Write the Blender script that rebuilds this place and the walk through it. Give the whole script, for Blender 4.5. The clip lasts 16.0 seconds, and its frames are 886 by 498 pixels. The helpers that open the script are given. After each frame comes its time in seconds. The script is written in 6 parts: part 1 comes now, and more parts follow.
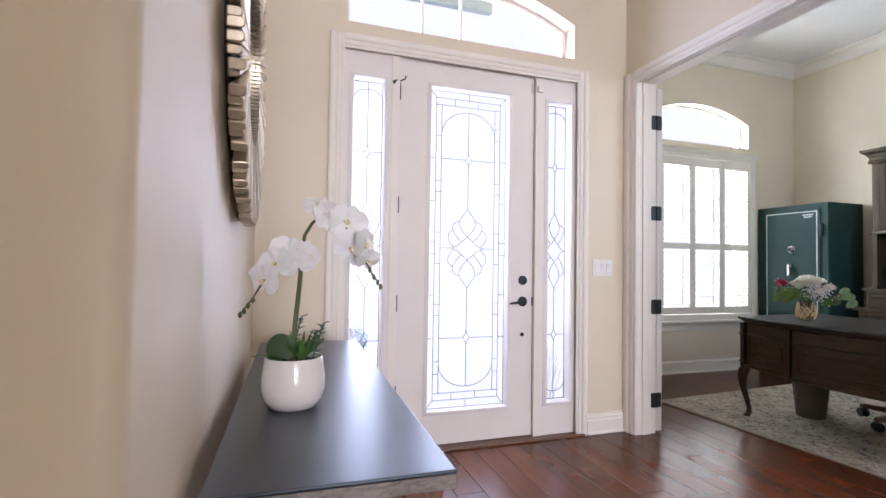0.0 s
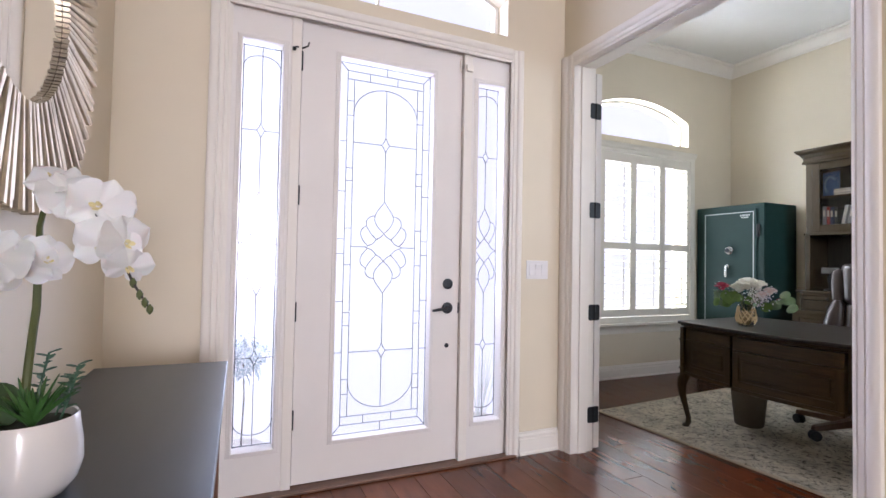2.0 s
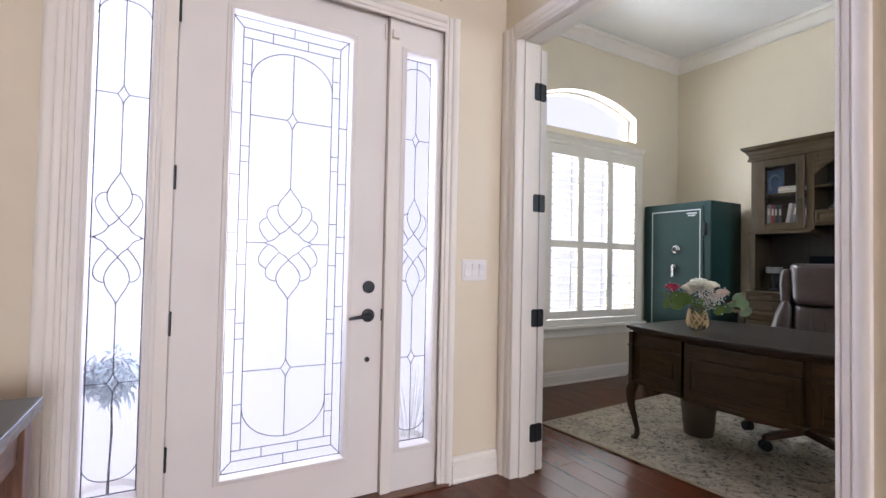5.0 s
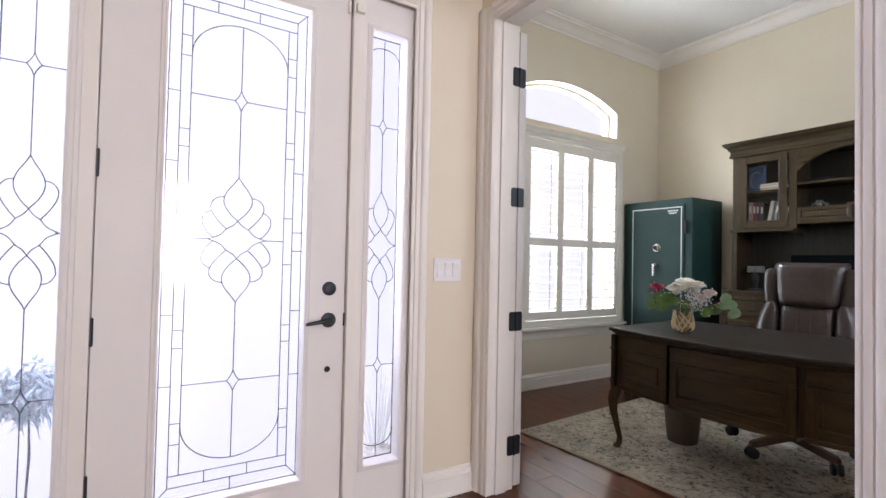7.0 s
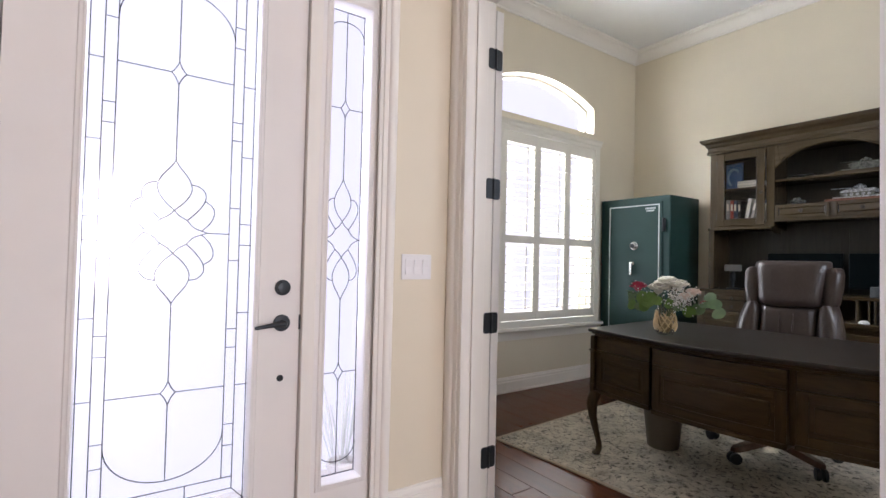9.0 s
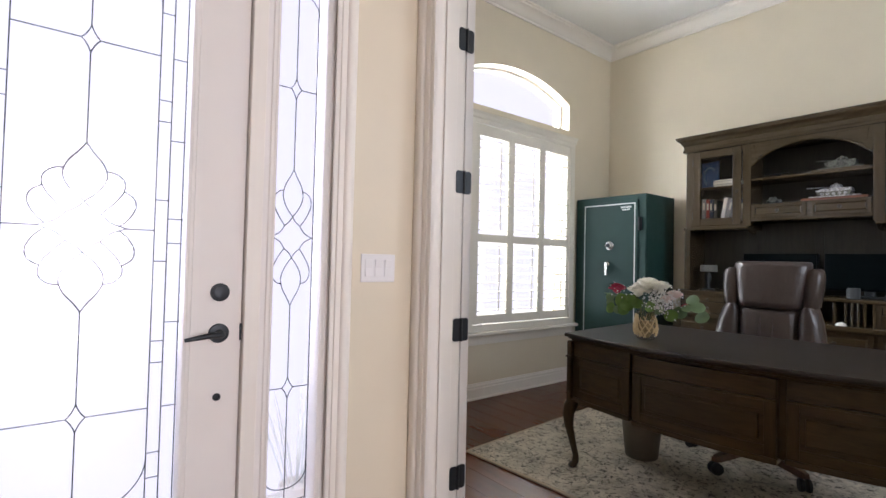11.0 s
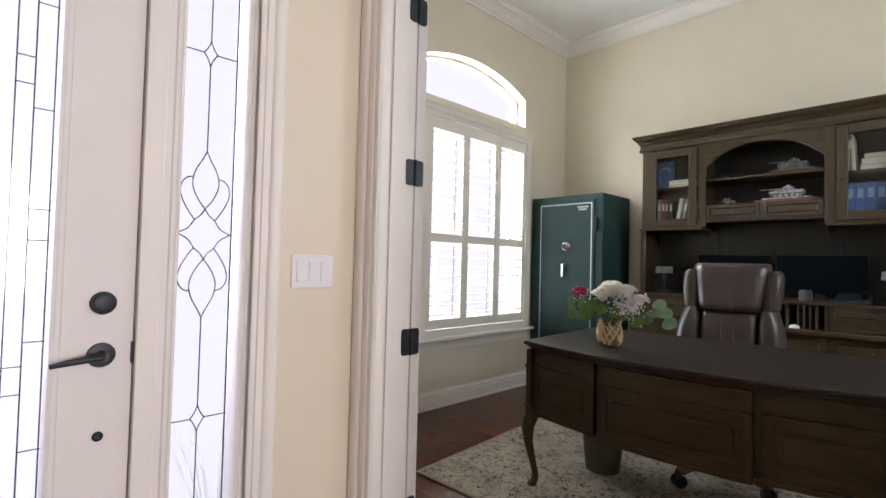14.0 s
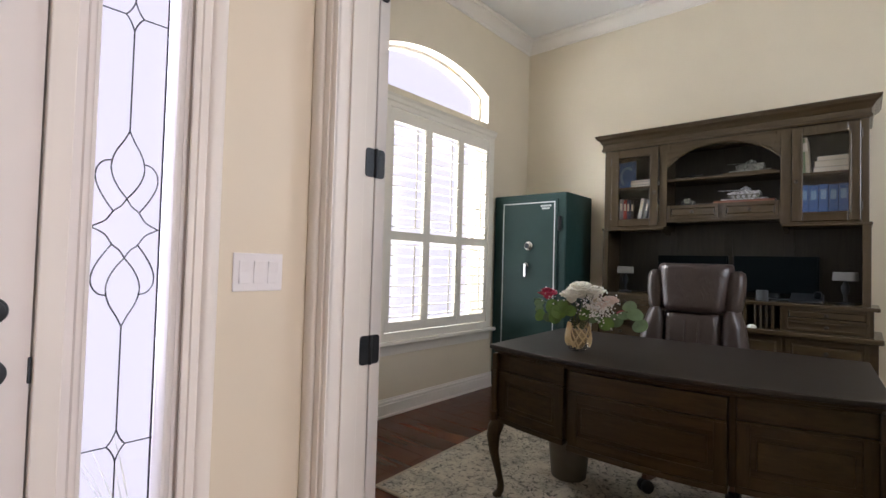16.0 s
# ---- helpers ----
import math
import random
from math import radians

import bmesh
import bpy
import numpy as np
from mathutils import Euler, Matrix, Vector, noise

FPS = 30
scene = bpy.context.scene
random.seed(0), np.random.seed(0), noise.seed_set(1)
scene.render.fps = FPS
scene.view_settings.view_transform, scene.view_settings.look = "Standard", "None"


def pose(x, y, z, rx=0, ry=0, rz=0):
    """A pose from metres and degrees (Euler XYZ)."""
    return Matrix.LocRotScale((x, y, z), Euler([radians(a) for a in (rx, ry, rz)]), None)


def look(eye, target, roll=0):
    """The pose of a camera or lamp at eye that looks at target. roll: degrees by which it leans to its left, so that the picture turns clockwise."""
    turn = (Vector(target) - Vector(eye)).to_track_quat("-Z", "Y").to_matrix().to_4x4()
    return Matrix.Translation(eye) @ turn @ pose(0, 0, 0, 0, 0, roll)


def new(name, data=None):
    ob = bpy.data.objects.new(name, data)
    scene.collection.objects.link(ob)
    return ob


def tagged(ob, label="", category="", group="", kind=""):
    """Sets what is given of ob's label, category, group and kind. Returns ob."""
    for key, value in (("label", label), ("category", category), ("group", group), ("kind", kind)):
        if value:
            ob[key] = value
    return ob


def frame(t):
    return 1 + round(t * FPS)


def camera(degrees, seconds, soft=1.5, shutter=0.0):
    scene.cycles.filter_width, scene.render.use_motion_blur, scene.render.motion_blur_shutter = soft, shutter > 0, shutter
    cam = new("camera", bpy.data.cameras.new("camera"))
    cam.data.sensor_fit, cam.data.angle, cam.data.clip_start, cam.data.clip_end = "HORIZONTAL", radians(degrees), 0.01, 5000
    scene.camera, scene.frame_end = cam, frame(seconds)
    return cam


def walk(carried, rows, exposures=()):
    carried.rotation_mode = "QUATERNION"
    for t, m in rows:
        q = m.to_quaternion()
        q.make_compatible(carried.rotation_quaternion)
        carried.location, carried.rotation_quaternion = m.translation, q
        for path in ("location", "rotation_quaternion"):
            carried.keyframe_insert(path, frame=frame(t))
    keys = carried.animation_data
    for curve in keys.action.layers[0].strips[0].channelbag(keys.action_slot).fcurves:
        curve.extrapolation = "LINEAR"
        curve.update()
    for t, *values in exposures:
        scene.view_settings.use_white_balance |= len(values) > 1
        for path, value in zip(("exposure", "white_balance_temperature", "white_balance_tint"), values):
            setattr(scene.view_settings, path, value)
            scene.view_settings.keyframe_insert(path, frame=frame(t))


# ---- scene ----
cam = camera(85.6, 16.0)
PATH = [
    (0, (2.759, 2.344, 1.148), (3.385, 4.243, 1.207), 0.9),
    (0.5, (2.833, 2.404, 1.142), (3.483, 4.295, 1.203), 0.9),
    (1, (2.918, 2.476, 1.151), (3.592, 4.358, 1.204), 1.1),
    (1.5, (2.999, 2.568, 1.163), (3.728, 4.429, 1.214), 1.1),
    (2, (3.093, 2.652, 1.169), (3.906, 4.479, 1.224), 1.1),
    (2.5, (3.204, 2.763, 1.169), (4.095, 4.553, 1.224), 1.0),
    (3, (3.251, 2.8, 1.17), (4.166, 4.578, 1.225), 1.1),
    (3.5, (3.291, 2.832, 1.173), (4.224, 4.6, 1.225), 1.1),
    (4, (3.329, 2.869, 1.176), (4.281, 4.627, 1.227), 1.1),
    (6.5, (3.517, 3.078, 1.175), (4.558, 4.785, 1.227), 1.2),
    (7, (3.552, 3.12, 1.177), (4.614, 4.814, 1.226), 1.2),
    (7.5, (3.58, 3.16, 1.173), (4.665, 4.839, 1.223), 1.3),
    (8, (3.616, 3.198, 1.163), (4.721, 4.864, 1.217), 1.2),
    (8.5, (3.651, 3.236, 1.16), (4.776, 4.888, 1.213), 1.3),
    (9, (3.687, 3.279, 1.162), (4.835, 4.916, 1.212), 1.3),
    (11.5, (3.879, 3.467, 1.167), (5.135, 5.022, 1.22), 1.4),
    (12.5, (3.941, 3.53, 1.169), (5.243, 5.048, 1.224), 1.5),
    (13.5, (3.997, 3.6, 1.174), (5.353, 5.069, 1.228), 1.5),
    (14.5, (4.049, 3.665, 1.177), (5.463, 5.079, 1.233), 1.5),
    (15, (4.072, 3.703, 1.184), (5.52, 5.082, 1.235), 1.7),
    (16, (4.121, 3.758, 1.177), (5.624, 5.075, 1.234), 1.6),
]
walk(cam, [(t, look(eye, target, roll)) for t, eye, target, roll in PATH], exposures=((0, 0.0, 5640, 18), (3.5, -0.08, 5690, 18), (7, -0.11, 5800, 19), (12, -0.09, 5880, 18), (14, -0.10, 5920, 18), (16, -0.20, 6040, 20)))
# ---- light ----
world = bpy.data.worlds.new("world")
scene.world = world
world.use_nodes = True
wn = world.node_tree
sky = wn.nodes.new("ShaderNodeTexSky")
sky.sky_type, sky.sun_disc = "NISHITA", False
sky.sun_elevation, sky.sun_rotation = radians(60), radians(187)
wn.links.new(sky.outputs[0], wn.nodes["Background"].inputs[0])
wn.nodes["Background"].inputs[1].default_value = 0.12


def lamp(name, kind, m, energy, color=(1, 1, 1), size=None, angle=None):
    data = bpy.data.lights.new(name, kind)
    data.energy, data.color = energy, color
    if size:
        data.shape, data.size, data.size_y = "RECTANGLE", size[0], size[1]
    if angle:
        data.angle = radians(angle)
    ob = new(name, data)
    ob.matrix_world = m
    return ob


lamp("sun", "SUN", look((5, -3, 14), (4, 5, 0)), 4.0, (1.0, 0.96, 0.9), angle=0.5)
# daylight standing in the openings
DAY = (0.87, 0.885, 1.0)
ODAY = (0.965, 1.0, 0.925)
lamp("door_daylight", "AREA", look((3.87, 5.84, 1.30), (3.87, 3.0, 1.2)), 85, DAY, (1.6, 2.3))
lamp("transom_daylight", "AREA", look((3.85, 5.78, 2.80), (3.85, 3.0, 2.2)), 25, DAY, (1.5, 0.35))
lamp("office_daylight", "AREA", look((7.45, 6.95, 1.50), (7.45, 4.0, 1.35)), 85, ODAY, (2.2, 1.9))
lamp("ground_bounce_daylight", "AREA", look((7.1, 6.86, 2.62), (7.1, 5.0, 3.0)), 32, ODAY, (1.4, 0.32))
lamp("arch_daylight", "AREA", look((7.1, 7.15, 3.45), (7.1, 5.0, 0.9)), 300, ODAY, (1.5, 0.8))
# added light from an unseen window, to even out the office's right side
lamp("added_side_daylight", "AREA", look((6.95, 2.30, 2.20), (6.95, 4.5, 2.35)), 42, (0.93, 0.985, 0.97), (1.5, 1.2))
# added warm light from out of view, for the wall end and casing
lamp("added_warm_daylight", "AREA", look((-1.72, 2.05, 1.7), (4.0, 2.3, 1.6)), 58, (1.0, 0.86, 0.72), (1.3, 2.0))
# added rear light from an unseen opening; it lifts the door's inner face
lamp("added_rear_daylight", "AREA", look((4.0, -8.05, 1.7), (4.0, 4.0, 1.5)), 570, (1.0, 0.95, 0.90), (1.8, 2.8))

# ---- materials ----


def rgb(c):
    return (*c, 1.0)


def base_mat(name, rough=0.5, metal=0.0, spec=0.5):
    m = bpy.data.materials.new(name)
    m.use_nodes = True
    b = m.node_tree.nodes["Principled BSDF"]
    b.inputs["Roughness"].default_value = rough
    b.inputs["Metallic"].default_value = metal
    b.inputs["Specular IOR Level"].default_value = spec
    return m, m.node_tree, b


def coords(nt, scale):
    tc = nt.nodes.new("ShaderNodeTexCoord")
    mp = nt.nodes.new("ShaderNodeMapping")
    mp.inputs["Scale"].default_value = scale
    nt.links.new(tc.outputs["Object"], mp.inputs[0])
    return mp.outputs[0]


def noise_node(nt, vec, scale, detail=4.0, rough=0.55, dist=0.0):
    n = nt.nodes.new("ShaderNodeTexNoise")
    n.inputs["Scale"].default_value, n.inputs["Detail"].default_value = scale, detail
    n.inputs["Roughness"].default_value, n.inputs["Distortion"].default_value = rough, dist
    nt.links.new(vec, n.inputs["Vector"])
    return n.outputs["Fac"]


def ramp(nt, fac, stops):
    r = nt.nodes.new("ShaderNodeValToRGB")
    el = r.color_ramp.elements
    while len(el) < len(stops):
        el.new(0.5)
    for e, (p, c) in zip(el, stops):
        e.position, e.color = p, rgb(c)
    nt.links.new(fac, r.inputs[0])
    return r.outputs[0]


def mixc(nt, a, b, fac, mode="MIX"):
    n = nt.nodes.new("ShaderNodeMix")
    n.data_type, n.blend_type = "RGBA", mode
    for sock, v in ((n.inputs[0], fac), (n.inputs[6], a), (n.inputs[7], b)):
        if isinstance(v, bpy.types.NodeSocket):
            nt.links.new(v, sock)
        else:
            sock.default_value = v if isinstance(v, float) else rgb(v)
    return n.outputs[2]


def bump(nt, b, height, strength, dist=0.002):
    n = nt.nodes.new("ShaderNodeBump")
    n.inputs["Strength"].default_value, n.inputs["Distance"].default_value = strength, dist
    nt.links.new(height, n.inputs["Height"])
    nt.links.new(n.outputs[0], b.inputs["Normal"])


def rough_from(nt, b, fac, lo, hi):
    n = nt.nodes.new("ShaderNodeMapRange")
    n.inputs[3].default_value, n.inputs[4].default_value = lo, hi
    nt.links.new(fac, n.inputs[0])
    nt.links.new(n.outputs[0], b.inputs["Roughness"])


def scaled(c, k):
    return tuple(min(1.0, v * k) for v in c)


def paint(name, c, rough=0.5, var=0.06, grain=220.0, bumps=0.12, metal=0.0, spec=0.5, coarse=2.5):
    m, nt, b = base_mat(name, rough, metal, spec)
    v = coords(nt, (1, 1, 1))
    big = noise_node(nt, v, coarse, 5)
    fine = noise_node(nt, v, grain, 3)
    c1 = ramp(nt, big, [(0.3, scaled(c, 1 - var)), (0.7, scaled(c, 1 + var * 0.6))])
    nt.links.new(c1, b.inputs["Base Color"])
    rough_from(nt, b, noise_node(nt, v, coarse * 6, 4), max(0.02, rough - 0.06), min(1, rough + 0.08))
    bump(nt, b, fine, bumps, 0.001)
    return m


def wood(name, dark, mid, light, along=(1, 12, 12), scale=6.0, rough=0.35, bumps=0.25, random_tone=0.0, spec=0.5, pores=0.5):
    m, nt, b = base_mat(name, rough, 0, spec)
    v = coords(nt, along)
    grain = noise_node(nt, v, scale, 8, 0.62, 0.8)
    fine = noise_node(nt, coords(nt, scaled3(along, 1)), scale * 7, 4, 0.6, 0.2)
    c = ramp(nt, grain, [(0.28, dark), (0.5, mid), (0.75, light)])
    c = mixc(nt, c, scaled(dark, 0.6), ramp(nt, fine, [(0.55, (0, 0, 0)), (0.75, (pores,) * 3)]))
    if random_tone:
        oi = nt.nodes.new("ShaderNodeObjectInfo")
        tone = ramp(nt, oi.outputs["Random"], [(0.0, (1 - random_tone,) * 3), (1.0, (1 + random_tone * 0.5,) * 3)])
        c = mixc(nt, c, tone, 1.0, "MULTIPLY")
    nt.links.new(c, b.inputs["Base Color"])
    rough_from(nt, b, grain, rough - 0.03, rough + 0.05)
    bump(nt, b, grain, bumps, 0.002)
    return m


def scaled3(v, k):
    return tuple(a * k for a in v)


def knots(m, c):
    """Sparse dark mineral streaks and knots over a wood, long along y."""
    nt = m.node_tree
    b = nt.nodes["Principled BSDF"]
    was = b.inputs["Base Color"].links[0].from_socket
    spot = noise_node(nt, coords(nt, (1.0, 0.45, 1.0)), 5.5, 5, 0.6, 1.4)
    nt.links.new(mixc(nt, was, c, ramp(nt, spot, [(0.60, (0, 0, 0)), (0.72, (0.75, 0.75, 0.75))])), b.inputs["Base Color"])


def glass(name, gloss=0.03, tint=(1, 1, 1), wavy=0.0, haze=0.0):
    m = bpy.data.materials.new(name)
    m.use_nodes = True
    nt = m.node_tree
    nt.nodes.remove(nt.nodes["Principled BSDF"])
    tr, gl, mx = (nt.nodes.new(n) for n in ("ShaderNodeBsdfTransparent", "ShaderNodeBsdfGlossy", "ShaderNodeMixShader"))
    tr.inputs[0].default_value = rgb(tint)
    gl.inputs["Roughness"].default_value = 0.03
    lw = nt.nodes.new("ShaderNodeLayerWeight")
    pw, sc = nt.nodes.new("ShaderNodeMath"), nt.nodes.new("ShaderNodeMath")
    pw.operation, pw.inputs[1].default_value = "POWER", 5.0
    sc.operation, sc.inputs[1].default_value, sc.inputs[2].default_value = "MULTIPLY_ADD", 0.8, gloss
    nt.links.new(lw.outputs["Facing"], pw.inputs[0])
    nt.links.new(pw.outputs[0], sc.inputs[0])
    nt.links.new(sc.outputs[0], mx.inputs[0])
    nt.links.new(tr.outputs[0], mx.inputs[1])
    nt.links.new(gl.outputs[0], mx.inputs[2])
    nt.links.new(mx.outputs[0], nt.nodes["Material Output"].inputs[0])
    if haze:
        tl, mh = nt.nodes.new("ShaderNodeBsdfTranslucent"), nt.nodes.new("ShaderNodeMixShader")
        mh.inputs[0].default_value = haze
        nt.links.new(mx.outputs[0], mh.inputs[1])
        nt.links.new(tl.outputs[0], mh.inputs[2])
        nt.links.new(mh.outputs[0], nt.nodes["Material Output"].inputs[0])
    if wavy:
        n = nt.nodes.new("ShaderNodeBump")
        n.inputs["Strength"].default_value = wavy
        nt.links.new(noise_node(nt, coords(nt, (1, 1, 1)), 18, 3, 0.5, 2.5), n.inputs["Height"])
        nt.links.new(n.outputs[0], gl.inputs["Normal"])
    return m


M_WALL = paint("cream_wall_paint", (0.75, 0.672, 0.528), 0.5, 0.03, 260, 0.10)
M_WHITE = paint("white_trim_paint", (0.855, 0.815, 0.755), 0.42, 0.025, 90, 0.05, 0, 0.35)
M_DOORW = paint("white_door_paint", (0.83, 0.795, 0.765), 0.5, 0.03, 120, 0.06, 0, 0.3)
M_CEIL = paint("white_ceiling_paint", (0.81, 0.81, 0.80), 0.8, 0.03, 180, 0.25)
M_FLOOR = wood("red_brown_hardwood", (0.092, 0.026, 0.010), (0.122, 0.036, 0.014), (0.150, 0.048, 0.020), (4, 0.7, 4), 1.6, 0.24, 0.02, 0.26, 0.32, 0.10)
knots(M_FLOOR, (0.045, 0.014, 0.008))
M_SUBFLOOR = paint("dark_joint", (0.02, 0.009, 0.006), 0.7)
M_BLACK = paint("black_metal", (0.034, 0.038, 0.043), 0.45, 0.15, 300, 0.08, 0.6)
M_CAME = paint("lead_came", (0.045, 0.05, 0.06), 0.45, 0.1, 300, 0.05, 0.7)
M_GLASS = glass("clear_glass")
# haze is window glare put into the glass, strongest in sidelight_1
M_TGLASS = glass("textured_glass", wavy=0.4, haze=0.016)
M_GLAREGLASS = glass("glare_veiled_glass", wavy=0.4, haze=0.05)
M_SILL = wood("oak_threshold", (0.10, 0.05, 0.03), (0.17, 0.085, 0.05), (0.24, 0.13, 0.08), (1.5, 10, 10), 5, 0.4)
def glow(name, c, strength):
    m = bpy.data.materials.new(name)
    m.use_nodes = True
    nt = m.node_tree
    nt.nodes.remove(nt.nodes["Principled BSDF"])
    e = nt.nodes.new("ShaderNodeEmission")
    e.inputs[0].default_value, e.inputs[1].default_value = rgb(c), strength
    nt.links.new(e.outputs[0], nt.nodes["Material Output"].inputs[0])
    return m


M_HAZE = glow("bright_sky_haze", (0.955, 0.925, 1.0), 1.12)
M_GREY = paint("outdoor_concrete", (0.72, 0.70, 0.68), 0.8, 0.1, 60, 0.3)

# ---- shape helpers ----
ORG = {}


def box(bm, x0, y0, z0, x1, y1, z1):
    vs = [bm.verts.new((x, y, z)) for x in (x0, x1) for y in (y0, y1) for z in (z0, z1)]
    for f in ((0, 1, 3, 2), (4, 6, 7, 5), (0, 4, 5, 1), (2, 3, 7, 6), (0, 2, 6, 4), (1, 5, 7, 3)):
        bm.faces.new([vs[i] for i in f])
    return bm


def prism(bm, pts, axis, a, b):
    """A polygon of (u, v) drawn out along an axis: x takes (y, z), y takes (x, z), z takes (x, y)."""
    def at(p, w):
        return {"x": (w, p[0], p[1]), "y": (p[0], w, p[1]), "z": (p[0], p[1], w)}[axis]
    lo, hi = [bm.verts.new(at(p, a)) for p in pts], [bm.verts.new(at(p, b)) for p in pts]
    n = len(pts)
    bm.faces.new(lo), bm.faces.new(hi[::-1])
    for i in range(n):
        bm.faces.new((lo[i], hi[i], hi[(i + 1) % n], lo[(i + 1) % n]))
    return bm


def lathe(bm, prof, c=(0, 0, 0), seg=24, axis="z"):
    rings = []
    for r, h in prof:
        ring = []
        for i in range(seg):
            a = 2 * math.pi * i / seg
            u, v = r * math.cos(a), r * math.sin(a)
            p = {"z": (u, v, h), "y": (u, h, v), "x": (h, u, v)}[axis]
            ring.append(bm.verts.new((c[0] + p[0], c[1] + p[1], c[2] + p[2])))
        rings.append(ring)
    for r0, r1 in zip(rings, rings[1:]):
        for i in range(seg):
            bm.faces.new((r0[i], r0[(i + 1) % seg], r1[(i + 1) % seg], r1[i]))
    bm.faces.new(rings[0][::-1]), bm.faces.new(rings[-1])
    return bm


def tube(bm, pts, r, seg=6, closed=False):
    pts = [Vector(p) for p in pts]
    rs = list(r) if isinstance(r, (list, tuple)) else [r] * len(pts)
    rings, n = [], len(pts)
    for i, p in enumerate(pts):
        if closed:
            d = pts[(i + 1) % n] - pts[i - 1]
        else:
            d = pts[min(i + 1, n - 1)] - pts[max(i - 1, 0)]
        q = d.normalized().to_track_quat("Z", "Y")
        rings.append([bm.verts.new(p + q @ Vector((rs[i] * math.cos(2 * math.pi * k / seg), rs[i] * math.sin(2 * math.pi * k / seg), 0))) for k in range(seg)])
    pairs = list(zip(rings, rings[1:])) + ([(rings[-1], rings[0])] if closed else [])
    for a, b in pairs:
        for k in range(seg):
            bm.faces.new((a[k], a[(k + 1) % seg], b[(k + 1) % seg], b[k]))
    if not closed:
        bm.faces.new(rings[0][::-1]), bm.faces.new(rings[-1])
    return bm


def finish(name, bm, material, bevel=0.0, smooth=False, segments=2):
    bmesh.ops.recalc_face_normals(bm, faces=bm.faces)
    if bevel:
        es = [e for e in bm.edges if len(e.link_faces) == 2 and e.calc_face_angle(0) > 0.5]
        bmesh.ops.bevel(bm, geom=es, offset=bevel, segments=segments, affect="EDGES", profile=0.5, clamp_overlap=True)
    me = bpy.data.meshes.new(name)
    bm.to_mesh(me)
    bm.free()
    me.materials.append(material)
    if smooth:
        for p in me.polygons:
            p.use_smooth = True
        me.set_sharp_from_angle(angle=radians(40))
    return me


def thing(name, at=(0, 0, 0), label="", category="", group="", kind="", m=None):
    """An empty at the base of a thing; its parts are given in world places, or, with m, in the thing's own."""
    e = new(name)
    e.empty_display_size = 0.1
    if m is None:
        e.location = at
        ORG[e] = Vector(at)
    else:
        e.matrix_world = m
        ORG[e] = Vector((0, 0, 0))
    return tagged(e, label, category, group, kind)


def part(name, bm, material, parent, label="", bevel=0.0, smooth=False, segments=2):
    o = ORG[parent]
    if o.length:
        bmesh.ops.translate(bm, verts=bm.verts, vec=-o)
    ob = new(name, finish(name, bm, material, bevel, smooth, segments))
    ob.parent = parent
    ORG[ob] = o
    return tagged(ob, label)


def solid(name, bm, material, label="", category="", kind="structure", bevel=0.0, smooth=False, group=""):
    ob = new(name, finish(name, bm, material, bevel, smooth))
    ORG[ob] = Vector((0, 0, 0))
    return tagged(ob, label, category, group, kind)


def lattice(bm, xs, zs, holes, y0, y1):
    """One board in the plane of x and z, cut into cells by xs and zs, with the cells in holes left out."""
    nx, nz = len(xs), len(zs)
    f = [[bm.verts.new((x, y0, z)) for z in zs] for x in xs]
    g = [[bm.verts.new((x, y1, z)) for z in zs] for x in xs]
    full = {(i, k) for i in range(nx - 1) for k in range(nz - 1)} - set(holes)
    for i, k in full:
        bm.faces.new((f[i][k], f[i + 1][k], f[i + 1][k + 1], f[i][k + 1]))
        bm.faces.new((g[i][k], g[i][k + 1], g[i + 1][k + 1], g[i + 1][k]))
        for (di, dk), (a, b) in {(-1, 0): ((i, k), (i, k + 1)), (1, 0): ((i + 1, k + 1), (i + 1, k)), (0, -1): ((i + 1, k), (i, k)), (0, 1): ((i, k + 1), (i + 1, k + 1))}.items():
            if (i + di, k + dk) not in full:
                bm.faces.new((f[a[0]][a[1]], f[b[0]][b[1]], g[b[0]][b[1]], g[a[0]][a[1]]))
    return bm


def B(*a):
    return box(bmesh.new(), *a)


# ---- the rooms ----
WX, NY, EX, JX = 2.597, 5.16, 5.05, 5.205        # foyer left wall, door wall, wall to the office, its office side
OY, OX, OS, OH = 6.47, 8.55, 2.6, 3.56           # office window wall, far wall, near wall, ceiling
FH = 3.75                                        # foyer ceiling
TX0, TX1, TZ0, TZS, TZA = 3.074, 4.62, 2.566, 2.80, 2.985   # transom
AX0, AX1, AZ0, AZS, AZA = 6.385, 7.825, 2.525, 2.79, 2.96   # arched office window


def arc(x0, x1, zs, za, n=24):
    """Points of a flat arch from (x0, zs) over the crown za to (x1, zs)."""
    w, h = (x1 - x0) / 2, za - zs
    r = (w * w + h * h) / (2 * h)
    a = math.asin(w / r)
    return [((x0 + x1) / 2 + r * math.sin(-a + 2 * a * i / n), za - r + r * math.cos(-a + 2 * a * i / n)) for i in range(n + 1)]


def arch_lintel(bm, x0, x1, zs, za, top, y0, y1):
    pts = arc(x0, x1, zs, za)
    prism(bm, pts + [(x1, top), (x0, top)], "y", y0, y1)


bm = B(-1.7, -8.2, -0.12, JX, NY + 0.19, -0.012)
box(bm, JX, OS - 0.2, -0.12, OX + 0.19, OY + 0.19, -0.012)
floor = solid("floor", bm, M_SUBFLOOR, "dark joints under red-brown hardwood planks", "floor")

